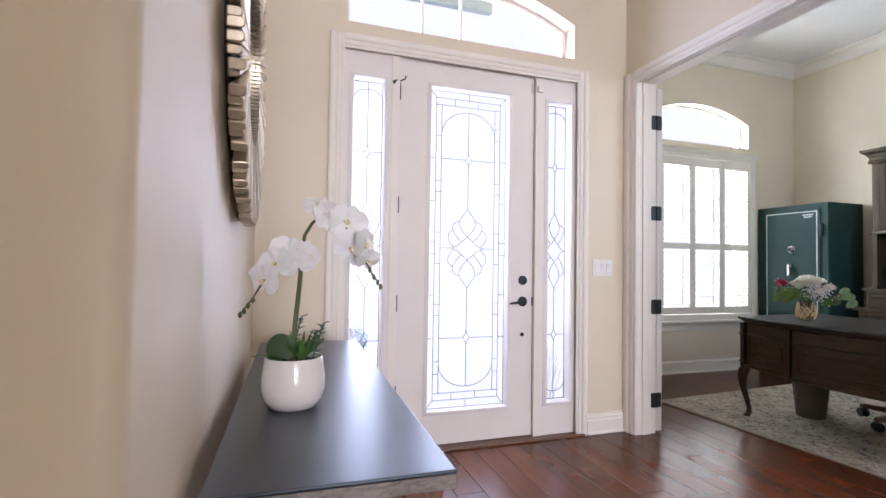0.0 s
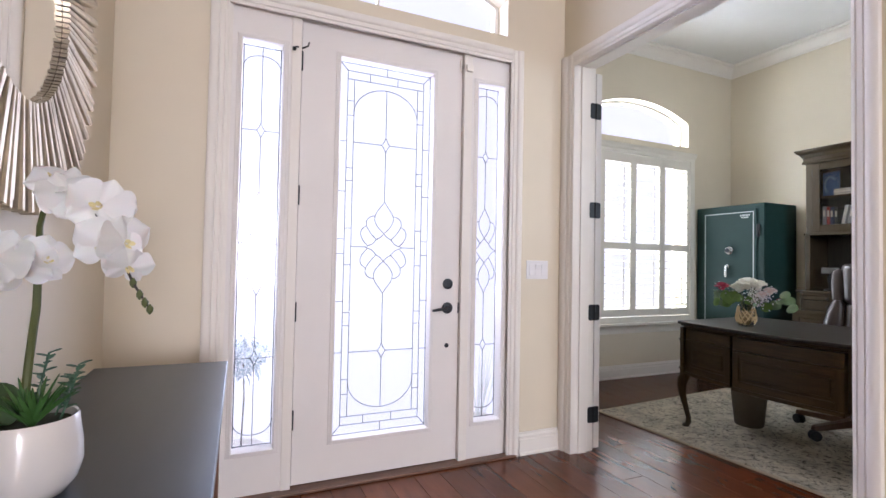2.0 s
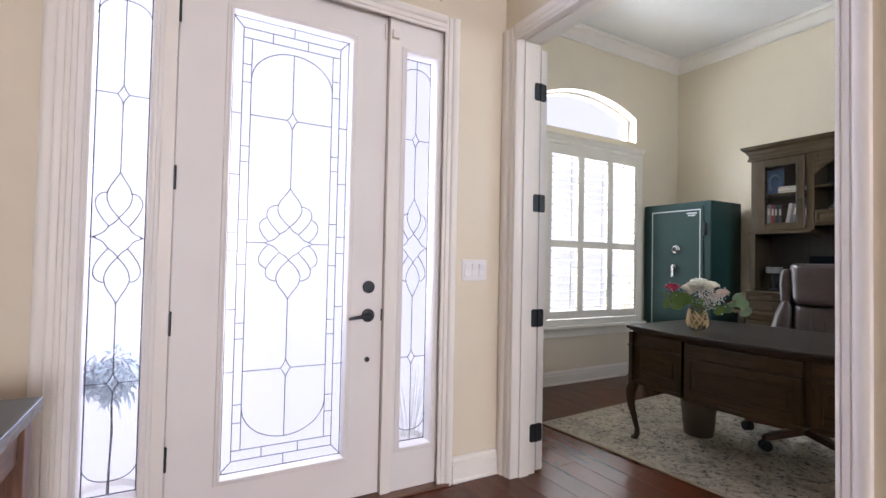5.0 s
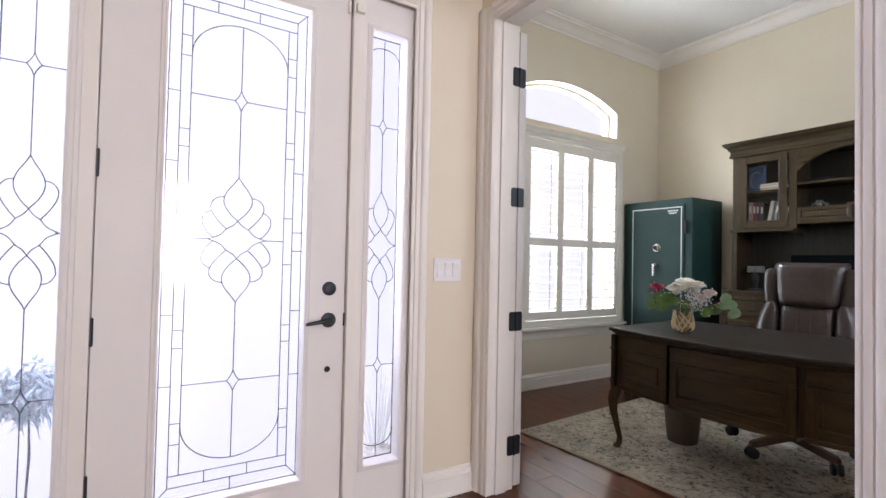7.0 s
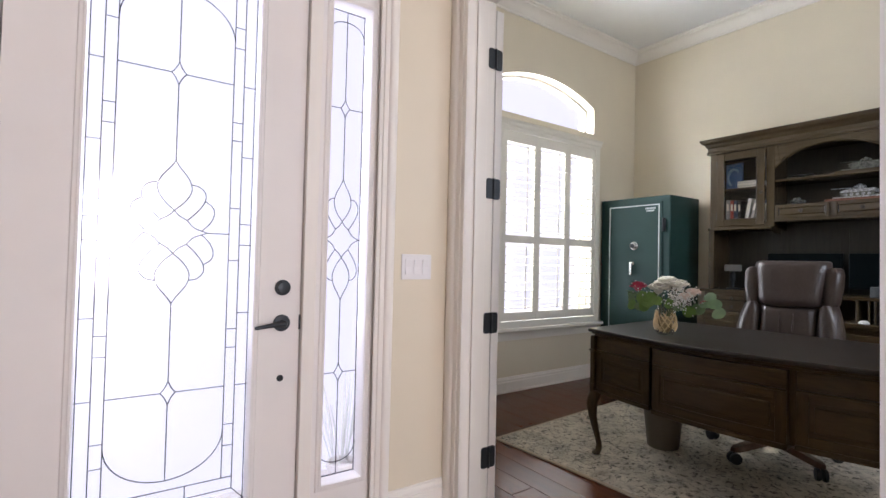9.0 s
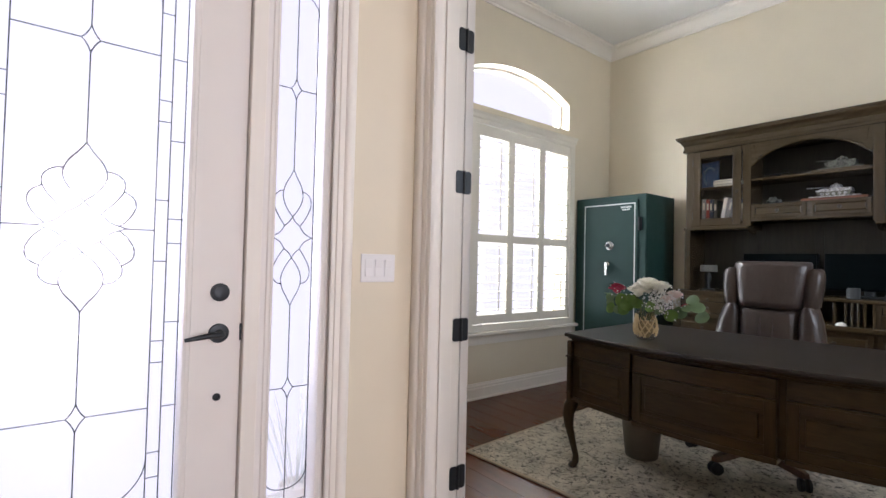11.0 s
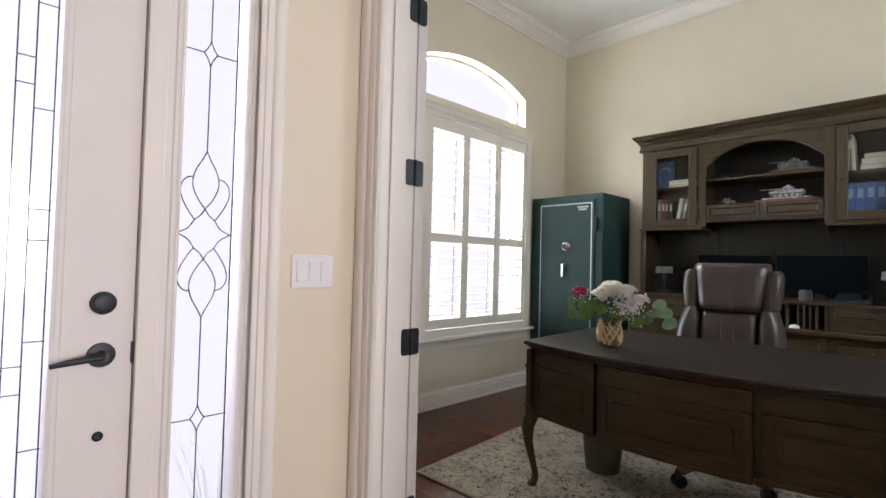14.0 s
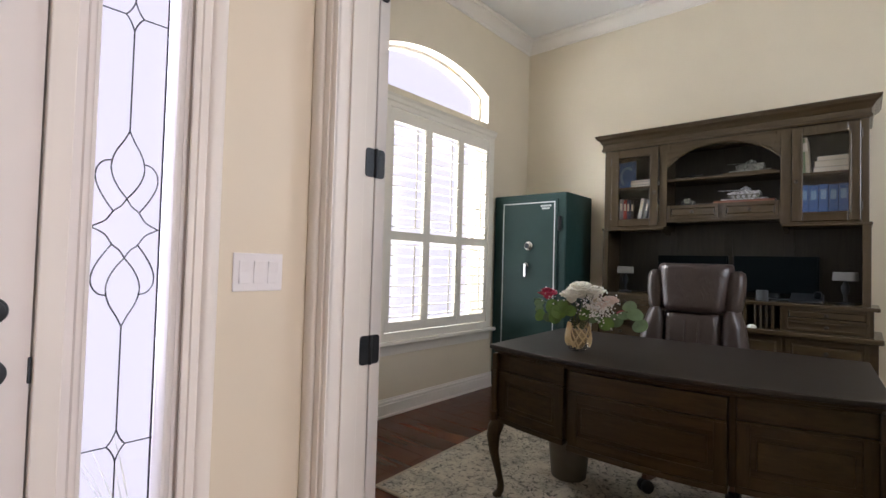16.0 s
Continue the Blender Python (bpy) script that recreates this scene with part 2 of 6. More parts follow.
bm = bmesh.new()
box(bm, WX - 0.2, NY, 0, 3.055, NY + 0.2, FH), box(bm, 4.695, NY, 0, JX, NY + 0.2, FH)
box(bm, 3.055, NY, 2.46, 4.695, NY + 0.2, TZ0), box(bm, 3.055, NY, TZ0, TX0, NY + 0.2, FH), box(bm, TX1, NY, TZ0, 4.695, NY + 0.2, FH)
arch_lintel(bm, TX0, TX1, TZS, TZA, FH, NY, NY + 0.2)
wall_n = solid("wall_north", bm, M_WALL, "cream painted wall round the front door", "wall")

# left wall with its rounded end
r = 0.03
bm = bmesh.new()
y0 = 2.95
pts = [(WX - 0.16, NY)] + [(WX - 0.16 + r - r * math.cos(a), y0 + r - r * math.sin(a)) for a in [i * math.pi / 12 for i in range(7)]]
pts += [(WX - r + r * math.sin(a), y0 + r - r * math.cos(a)) for a in [i * math.pi / 12 for i in range(7)]] + [(WX, NY)]
prism(bm, pts, "z", 0, FH)
wall_w = solid("wall_west", bm, M_WALL, "cream painted foyer wall with a rounded end", "wall", smooth=True)
solid("wall_west_back", B(-1.7, 2.98, 0, WX - 0.155, 3.15, FH), M_WALL, "cream painted wall beside the foyer", "wall")
# this wall and its opening are unseen, made to let the warm lamp in
bm = bmesh.new()
box(bm, -1.7, 1.2, 0, -1.5, 1.45, FH), box(bm, -1.7, 2.65, 0, -1.5, 2.98, FH)
box(bm, -1.7, 1.45, 0, -1.5, 2.65, 0.75), box(bm, -1.7, 1.45, 2.65, -1.5, 2.65, FH)
solid("wall_far_west", bm, M_WALL, "unseen side wall with an opening made for the added warm light", "wall")
solid("wall_side_south", B(-1.7, 1.0, 0, 2.75, 1.2, FH), M_WALL, "cream painted side wall", "wall")
# unseen wall, placed to keep direct rear light off wall_west's end
solid("wall_light_block", B(2.75, -8.0, 0, 2.9, 1.2, FH), M_WALL, "unseen plain wall added to shade the end of the foyer wall", "wall")
# rear wall out of view, left open for the added rear lamp
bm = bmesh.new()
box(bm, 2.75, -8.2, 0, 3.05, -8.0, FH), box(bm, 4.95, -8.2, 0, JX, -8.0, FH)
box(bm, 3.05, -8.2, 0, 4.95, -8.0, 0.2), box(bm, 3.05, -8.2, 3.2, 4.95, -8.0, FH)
solid("wall_south", bm, M_WALL, "unseen rear wall with an opening made for the added rear light", "wall")

# wall between foyer and office
D0, D1, DH = 3.58, 5.045, 2.43
bm = bmesh.new()
box(bm, EX, -8.2, 0, JX, D0 - 0.02, FH), box(bm, EX, D1 + 0.02, 0, JX, NY, FH), box(bm, EX, D0 - 0.02, DH + 0.02, JX, D1 + 0.02, FH)
wall_e = solid("wall_east", bm, M_WALL, "cream painted wall with a double-door opening", "wall")
solid("wall_office_west", B(EX + 0.02, NY + 0.2, 0, JX, OY, OH), M_WALL, "cream painted office side wall", "wall")

bm = bmesh.new()
WZ0, WZ1 = 0.60, 2.43
box(bm, EX, OY, 0, AX0, OY + 0.2, OH), box(bm, AX1, OY, 0, OX + 0.2, OY + 0.2, OH)
box(bm, AX0, OY, 0, AX1, OY + 0.2, WZ0), box(bm, AX0, OY, WZ1, AX1, OY + 0.2, AZ0)
arch_lintel(bm, AX0, AX1, AZS, AZA, OH, OY, OY + 0.2)
solid("wall_office_north", bm, M_WALL, "cream painted office wall with an arched window", "wall")
solid("wall_office_east", B(OX, OS, 0, OX + 0.2, OY, OH), M_WALL, "cream painted office wall behind the hutch", "wall")
# opening out of view, cut and set high for the added side light
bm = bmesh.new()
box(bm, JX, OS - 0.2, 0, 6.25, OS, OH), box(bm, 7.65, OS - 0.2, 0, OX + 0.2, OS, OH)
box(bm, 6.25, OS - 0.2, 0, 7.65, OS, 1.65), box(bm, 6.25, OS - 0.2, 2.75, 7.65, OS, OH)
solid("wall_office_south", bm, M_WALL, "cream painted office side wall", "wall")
solid("ceiling", B(-1.7, -8.2, FH, JX, NY + 0.2, FH + 0.1), M_CEIL, "white painted foyer ceiling", "ceiling")
solid("ceiling_office", B(EX, OS - 0.2, OH, OX + 0.2, OY + 0.2, OH + 0.1), M_CEIL, "white painted office ceiling", "ceiling")

# crown moulding round the office
CROWN = [(0, 0), (0.012, 0), (0.016, 0.018), (0.03, 0.028), (0.045, 0.06), (0.075, 0.085), (0.092, 0.09), (0.095, 0.105), (0.11, 0.112), (0.11, 0.127), (0, 0.127)]
CZ = OH - 0.127
bm = bmesh.new()
prism(bm, [(OY - u, CZ + v) for u, v in CROWN], "x", JX, OX)
solid("crown_moulding_north", bm, M_WHITE, "white stepped crown moulding under the office ceiling", "moulding", smooth=True)
bm = bmesh.new()
prism(bm, [(OX - u, CZ + v) for u, v in CROWN], "y", OS, OY)
solid("crown_moulding_east", bm, M_WHITE, "white stepped crown moulding under the office ceiling", "moulding", smooth=True)
bm = bmesh.new()
prism(bm, [(JX + u, CZ + v) for u, v in CROWN], "y", OS, OY)
solid("crown_moulding_west", bm, M_WHITE, "white stepped crown moulding under the office ceiling", "moulding", smooth=True)

BASE = [(0, 0), (0.026, 0), (0.025, 0.012), (0.017, 0.019), (0.017, 0.092), (0.012, 0.096), (0.012, 0.108), (0.016, 0.111), (0.014, 0.118), (0.007, 0.124), (0.006, 0.133), (0, 0.135)]


def baseboard(axis, wall, side, a, b):
    bm = bmesh.new()
    prism(bm, [(wall + side * u, v) for u, v in BASE], axis, a, b)
    return solid("baseboard", bm, M_WHITE, "white moulded wooden baseboard", "baseboard", smooth=True)


baseboard("x", OY, -1, JX, OX)
baseboard("y", OX, -1, OS, OY)
baseboard("x", NY, -1, 4.735, EX - 0.023)
baseboard("x", NY, -1, WX, 2.97)
baseboard("y", WX, 1, 2.99, NY)
baseboard("y", EX, -1, -8.0, 3.49)

# casings
CAS = [(0, 0), (0.010, 0), (0.013, 0.006), (0.013, 0.012), (0.0095, 0.0135), (0.0095, 0.016), (0.016, 0.019), (0.018, 0.036), (0.0145, 0.038), (0.0145, 0.041), (0.021, 0.044), (0.026, 0.052), (0.028, 0.064), (0.026, 0.078), (0.022, 0.082), (0, 0.082)]


def casing(name, edge, side, axis, a, b, wall, out, label, wide=1.0):
    """Moulded casing; edge: where its thin side lies; side: which way it widens; out: which way it stands proud."""
    bm = bmesh.new()
    if axis == "z_on_y":
        prism(bm, [(edge + side * v, wall + out * u) for u, v in CAS], "z", a, b)
    elif axis == "z_on_x":
        prism(bm, [(wall + out * u, edge + side * v * wide) for u, v in CAS], "z", a, b)
    elif axis == "x":
        prism(bm, [(wall + out * u, edge + side * v) for u, v in CAS], "x", a, b)
    else:
        prism(bm, [(wall + out * u, edge + side * v) for u, v in CAS], "y", a, b)
    return solid(name, bm, M_WHITE, label, "casing", smooth=True)


L = "white moulded casing round the front door"
casing("door_casing", 3.060, -1, "z_on_y", 0, 2.404 + 0.08, NY, -1, L)
casing("door_casing", 4.645, 1, "z_on_y", 0, 2.404 + 0.08, NY, -1, L)
casing("door_casing", 2.404, 1, "x", 3.060, 4.645, NY, -1, L)
L = "white moulded casing round the office doorway"
casing("office_casing", D1, 1, "z_on_x", 0, DH + 0.07, EX, -1, L, (NY - D1 - 0.001) / 0.082)
casing("office_casing", D0, -1, "z_on_x", 0, DH + 0.07, EX, -1, L)
casing("office_casing", DH - 0.01, 1, "y", D0, D1, EX, -1, L)

# jamb lining with its stop
bm = bmesh.new()
box(bm, EX - 0.004, D1, 0, JX + 0.008, D1 + 0.02, DH + 0.02), box(bm, EX - 0.004, D0 - 0.02, 0, JX + 0.008, D0, DH + 0.02)
box(bm, EX - 0.004, D0, DH, JX + 0.008, D1, DH + 0.02)
box(bm, EX + 0.045, D1 - 0.010, 0, JX - 0.045, D1, DH), box(bm, EX + 0.045, D0, 0, JX - 0.045, D0 + 0.010, DH)
box(bm, EX + 0.045, D0 + 0.010, DH - 0.010, JX - 0.045, D1 - 0.010, DH)
solid("office_door_jamb", bm, M_WHITE, "white painted jamb of the office doorway", "jamb", bevel=0.0015)

# ---- front door, sidelights and transom ----
DY = 5.205          # inner face of the door leaf
GY = 5.242          # glass
CZM = 1.245         # middle height of the leaded glass


def lite_panel(bm, x0, x1, z0, z1, gx0, gx1, gz0, gz1, y0, y1):
    e = 0.003
    lattice(bm, (x0, gx0 - e, gx1 + e, x1), (z0, gz0 - e, gz1 + e, z1), [(1, 1)], y0, y1)


def bead(x0, x1, z0, z1, y, w=0.028, d=0.012):
    """A moulded glazing frame round a lite, proud of the face at y."""
    bm = bmesh.new()
    prof = [(0, 0), (0.004, -d), (w * 0.4, -d), (w * 0.55, -d * 0.6), (w * 0.85, -d * 0.45), (w, 0)]
    rings = []
    for u, v in prof:
        rings.append([bm.verts.new(p) for p in ((x0 - u, y + v, z0 - u), (x1 + u, y + v, z0 - u), (x1 + u, y + v, z1 + u), (x0 - u, y + v, z1 + u))])
    rings.append([bm.verts.new(p) for p in ((x0, y + 0.036, z0), (x1, y + 0.036, z0), (x1, y + 0.036, z1), (x0, y + 0.036, z1))])
    rings = [rings[-1]] + rings[:-1]
    for a, b in zip(rings, rings[1:]):
        for i in range(4):
            bm.faces.new((a[i], b[i], b[(i + 1) % 4], a[(i + 1) % 4]))
    return bm


def strip(bm, pts, w=0.0020):
    """A lead came along (x, z) points."""
    tube(bm, [(x, GY, z) for x, z in pts], w, 5)


def qcurve(p0, p1, p2, n=8):
    return [((1 - t) ** 2 * p0[0] + 2 * t * (1 - t) * p1[0] + t * t * p2[0], (1 - t) ** 2 * p0[1] + 2 * t * (1 - t) * p1[1] + t * t * p2[1]) for t in [i / n for i in range(n + 1)]]


def small_diamond(bm, cx, cz, w=0.021, h=0.040):
    for sx in (-1, 1):
        for sz in (-1, 1):
            strip(bm, qcurve((cx + sx * w, cz), (cx + sx * w * 0.35, cz + sz * h * 0.35), (cx, cz + sz * h), 4))


def rounded(pts, n=4):
    """A smooth curve through (x, z) points."""
    out = []
    for i in range(len(pts) - 1):
        a, b, c, d = (Vector(pts[max(0, min(len(pts) - 1, k))]) for k in (i - 1, i, i + 1, i + 2))
        for j in range(n):
            t = j / n
            out.append(tuple(0.5 * (2 * b + (c - a) * t + (2 * a - 5 * b + 4 * c - d) * t * t + (3 * b - a - 3 * c + d) * t ** 3)))
    return out + [tuple(pts[-1])]


def cluster(bm, cx, cz, k=1.0, kz=1.0, wide=False):
    """The knot of teardrops in the middle of a light."""
    def s(pts):
        strip(bm, [(cx + k * x, cz + kz * z) for x, z in rounded(pts)])
    for q in (-1, 1):
        for sx in (-1, 1):
            s([(sx * x, q * z) for x, z in ((0, 0.262), (0.012, 0.234), (0.027, 0.205), (0.035, 0.178), (0.036, 0.155), (0.030, 0.130), (0.016, 0.102), (0, 0.080))])
            s([(sx * x, q * z) for x, z in ((0.035, 0.178), (0.052, 0.173), (0.065, 0.155), (0.068, 0.132), (0.062, 0.105), (0.046, 0.072), (0.028, 0.044))])
            s([(sx * x, q * z) for x, z in ((0, 0.080), (0.011, 0.060), (0.028, 0.044), (0.044, 0.018), (0.072, 0.001))])
            if wide:
                s([(sx * x, q * z) for x, z in ((0.066, 0.120), (0.084, 0.100), (0.088, 0.070), (0.078, 0.035), (0.060, 0.006))])


def side_lead(x0, x1, z0, z1):
    bm = bmesh.new()
    cx = (x0 + x1) / 2
    e = 0.004
    strip(bm, [(x0 + e, z0 + e), (x1 - e, z0 + e)], 0.0027), strip(bm, [(x0 + e, z1 - e), (x1 - e, z1 - e)], 0.0027)
    strip(bm, [(x0 + e, z0), (x0 + e, z1)], 0.0027), strip(bm, [(x1 - e, z0), (x1 - e, z1)], 0.0027)
    zs = 0.575
    cluster(bm, cx, CZM, (x1 - x0) / 0.162, 1.0)
    strip(bm, [(x0, CZM), (cx - 0.072, CZM)]), strip(bm, [(cx + 0.072, CZM), (x1, CZM)])
    for q in (-1, 1):
        small_diamond(bm, cx, CZM + q * zs)
        strip(bm, [(x0, CZM + q * zs), (cx - 0.021, CZM + q * zs)]), strip(bm, [(cx + 0.021, CZM + q * zs), (x1, CZM + q * zs)])
        strip(bm, [(cx, CZM + q * 0.262), (cx, CZM + q * (zs - 0.04))])
        strip(bm, [(cx, CZM + q * (zs + 0.04)), (cx, z1 if q > 0 else z0)])
        strip(bm, qcurve((x0, CZM + q * 0.885), (x0 + 0.01, CZM + q * 0.958), (cx, CZM + q * 0.958), 8) + qcurve((cx, CZM + q * 0.958), (x1 - 0.01, CZM + q * 0.958), (x1, CZM + q * 0.885), 8)[1:])
    return bm


def door_lead(x0, x1, z0, z1):
    bm = bmesh.new()
    cx, e = (x0 + x1) / 2, 0.004
    for a, b in (((x0 + e, z0 + e), (x1 - e, z0 + e)), ((x0 + e, z1 - e), (x1 - e, z1 - e)), ((x0 + e, z0), (x0 + e, z1)), ((x1 - e, z0), (x1 - e, z1))):
        strip(bm, [a, b])
    i1, i2 = 0.045, 0.082
    zi = CZM - z0 - 0.052
    for sx in (-1, 1):
        xo, xi = (x0 + i1, x0 + i2) if sx < 0 else (x1 - i1, x1 - i2)
        strip(bm, [(xo, CZM - zi), (xo, CZM + zi)]), strip(bm, [(xi, CZM - zi + 0.045), (xi, CZM - 0.25)]), strip(bm, [(xi, CZM + 0.25), (xi, CZM + zi - 0.045)])
        strip(bm, [(xi, CZM - 0.25), (xi, CZM + 0.25)], 0.0017)
        for q in (-1, 1):
            for z in (0.10, 0.36, 0.43, 0.72, 0.80):
                strip(bm, [(xo, CZM + q * z), (xi, CZM + q * z)], 0.0017)
            for z in (0.04, 0.30, 0.575):
                strip(bm, [(x0 if sx < 0 else x1, CZM + q * z), (xo, CZM + q * z)], 0.0017)
            strip(bm, [(x0 if sx < 0 else x1, CZM + q * (z1 - CZM)), (xo, CZM + q * zi)])
    cluster(bm, cx, CZM, 1.5, 0.98, True)
    strip(bm, [(x0 + i2, CZM), (cx - 0.108, CZM)]), strip(bm, [(cx + 0.108, CZM), (x1 - i2, CZM)])
    for q in (-1, 1):
        zz = CZM + q * zi
        strip(bm, [(x0 + i1, zz), (x1 - i1, zz)]), strip(bm, [(x0 + i1, zz - q * 0.045), (x1 - i1, zz - q * 0.045)])
        for f in (0.32, 0.62):
            strip(bm, [(x0 + (x1 - x0) * f, zz), (x0 + (x1 - x0) * f, zz - q * 0.045)])
        strip(bm, [(cx, zz), (cx, z1 if q > 0 else z0)])
        small_diamond(bm, cx, CZM + q * 0.575, 0.024, 0.042)
        strip(bm, [(x0 + i2, CZM + q * 0.575), (cx - 0.024, CZM + q * 0.575)]), strip(bm, [(cx + 0.024, CZM + q * 0.575), (x1 - i2, CZM + q * 0.575)])
        strip(bm, [(cx, CZM + q * 0.257), (cx, CZM + q * 0.533)]), strip(bm, [(cx, CZM + q * 0.617), (cx, CZM + q * 0.885)])
        w = (x1 - x0) / 2 - i2
        strip(bm, [(cx + w * math.cos(a), CZM + q * (0.735 + 0.15 * math.sin(a))) for a in [i * math.pi / 20 for i in range(21)]])
    return bm


def pane(x0, x1, z0, z1, y=GY, material=None, parent=None, name="pane"):
    ob = part(name, B(x0, y - 0.003, z0, x1, y + 0.003, z1), material or M_GLASS, parent)
    ob.visible_shadow = False
    return ob


def hinge_barrel(parent, x, z, y, h=0.10):
    bm = lathe(bmesh.new(), [(0.0065, -h / 2), (0.0075, -h / 2 + 0.003), (0.0075, h / 2 - 0.003), (0.005, h / 2)], (x, y, z), 10)
    return part("hinge", bm, M_BLACK, parent, "black metal hinge")


# jambs and mullions of the unit
unit = thing("door_frame", (3.87, 5.2, 0), "white door frame with two mullions and wooden sill", "door frame", kind="structure")
for x0, x1 in ((3.055, 3.076), (4.672, 4.695)):
    part("jamb", B(x0, 5.165, 0, x1, 5.34, 2.46), M_WHITE, unit, bevel=0.002)
for x0, x1 in ((3.353, 3.402), (4.338, 4.390)):
    part("mullion", B(x0, 5.179, 0, x1, 5.33, 2.425), M_WHITE, unit, bevel=0.003)
for x0, x1 in ((3.396, 3.432), (4.309, 4.344)):
    part("door_stop", B(x0, 5.2525, 0.014, x1, 5.329, 2.424), M_WHITE, unit)
part("head_jamb", B(3.076, 5.165, 2.425, 4.672, 5.34, 2.46), M_WHITE, unit, bevel=0.002)
part("sill", B(3.04, 5.13, 0.0, 4.71, 5.36, 0.014), M_SILL, unit, "brown wooden threshold", bevel=0.004)

door = thing("door_1", (3.87, DY, 0.015), "white front door with a tall leaded glass light", "door", kind="structure")
bm = bmesh.new()
lite_panel(bm, 3.407, 4.334, 0.02, 2.421, 3.612, 4.147, 0.228, 2.258, DY, DY + 0.045)
part("leaf", bm, M_DOORW, door)
part("glazing_frame", bead(3.612, 4.147, 0.228, 2.258, DY), M_DOORW, door, smooth=True)
pane(3.612, 4.147, 0.228, 2.258, material=M_TGLASS, parent=door)
part("leading", door_lead(3.612, 4.147, 0.228, 2.258), M_CAME, door, "dark lead cames in a curving pattern")
for z in (0.35, 0.90, 1.50, 2.20):
    hinge_barrel(door, 3.405, z, DY - 0.006, 0.10)
# hook-shaped stop on the topmost hinge
bm = bmesh.new()
tube(bm, [(3.405, DY - 0.012, 2.262), (3.375, DY - 0.03, 2.258), (3.362, DY - 0.045, 2.245)], 0.004, 6)
tube(bm, [(3.405, DY - 0.012, 2.262), (3.432, DY - 0.03, 2.272), (3.436, DY - 0.034, 2.290)], 0.004, 6)
lathe(bm, [(0.008, -0.008), (0.009, 0), (0.008, 0.008)], (3.362, DY - 0.045, 2.24), 8)
part("hinge_stop", bm, M_BLACK, door, "black hinge pin door stop")
# lock set
HX = 4.262
bm = lathe(bmesh.new(), [(0.031, 0.0), (0.031, -0.006), (0.029, -0.010), (0.025, -0.011), (0.024, -0.020), (0.018, -0.022)], (HX, DY, 1.042), 28, "y")
part("deadbolt", bm, M_BLACK, door, "round black deadbolt", smooth=True)
bm = lathe(bmesh.new(), [(0.033, 0.0), (0.033, -0.006), (0.031, -0.010), (0.014, -0.012), (0.012, -0.045), (0.009, -0.05)], (HX, DY, 0.902), 28, "y")
lever = part("lever_rose", bm, M_BLACK, door, "round black rose", smooth=True)
bm = tube(bmesh.new(), [(HX, DY - 0.046, 0.902), (HX - 0.03, DY - 0.049, 0.902), (HX - 0.075, DY - 0.05, 0.897), (HX - 0.112, DY - 0.046, 0.891)], [0.010, 0.010, 0.008, 0.006], 10)
part("lever", bm, M_BLACK, lever, "black lever handle", smooth=True)
bm = lathe(bmesh.new(), [(0.013, 0.0), (0.013, -0.004), (0.009, -0.006), (0.006, -0.003)], (HX, DY, 0.684), 18, "y")
part("bolt_cap", bm, M_BLACK, door, smooth=True)
part("strike", B(4.330, DY - 0.006, 0.872, 4.337, DY + 0.01, 0.932), M_BLACK, door, bevel=0.002)

for nm, x0, x1, gx0, gx1 in (("sidelight_1", 3.076, 3.353, 3.125, 3.312), ("sidelight_2", 4.390, 4.672, 4.436, 4.609)):
    sl = thing(nm, ((x0 + x1) / 2, DY, 0.015), "white sidelight with narrow leaded glass", "window", kind="structure")
    bm = bmesh.new()
    lite_panel(bm, x0, x1, 0.015, 2.425, gx0, gx1, 0.232, 2.252, DY - 0.020, DY + 0.05)
    part("panel", bm, M_DOORW, sl)
    part("glazing_frame", bead(gx0, gx1, 0.232, 2.252, DY - 0.020), M_DOORW, sl, smooth=True)
    pane(gx0, gx1, 0.232, 2.252, material=M_GLAREGLASS if nm == "sidelight_1" else M_GLASS, parent=sl)
    part("leading", side_lead(gx0, gx1, 0.232, 2.252), M_CAME, sl, "dark lead cames in a curving pattern")

# small alarm contact
al = thing("alarm_sensor", (4.372, DY - 0.01, 2.31), "small white plastic alarm contact on the frame", "sensor")
part("magnet", B(4.318, DY - 0.010, 2.305, 4.33, DY, 2.385), M_WHITE, al, bevel=0.002)
part("transmitter", B(4.345, 5.156, 2.305, 4.385, 5.179, 2.345), M_WHITE, al, bevel=0.003)


def arch_window(name, x0, x1, z0, zs, za, y, label, muntins=()):
    w = thing(name, ((x0 + x1) / 2, y, z0), label, "window", kind="structure")
    t = 0.026
    outer = [(x0, z0)] + arc(x0, x1, zs, za) + [(x1, z0)]
    inner = [(x0 + t, z0 + t)] + arc(x0 + t, x1 - t, zs - 0.3 * t, za - t) + [(x1 - t, z0 + t)]
    bm = bmesh.new()
    n = len(outer)
    rows = [[bm.verts.new((p[0], yy, p[1])) for p in pts] for pts, yy in ((outer, y), (inner, y), (inner, y + 0.05), (outer, y + 0.05))]
    for a, b in zip(rows, rows[1:] + rows[:1]):
        for i in range(n):
            bm.faces.new((a[i], a[(i + 1) % n], b[(i + 1) % n], b[i]))
    part("window_frame", bm, M_WHITE, w, "white arched frame")
    bm = bmesh.new()
    prism(bm, inner, "y", y + 0.022, y + 0.026)
    part("pane", bm, M_GLASS, w).visible_shadow = False
    for x in muntins:
        part("muntin", B(x - 0.007, y + 0.01, z0 + t, x + 0.007, y + 0.04, za - t - 0.02), M_WHITE, w)
    return w


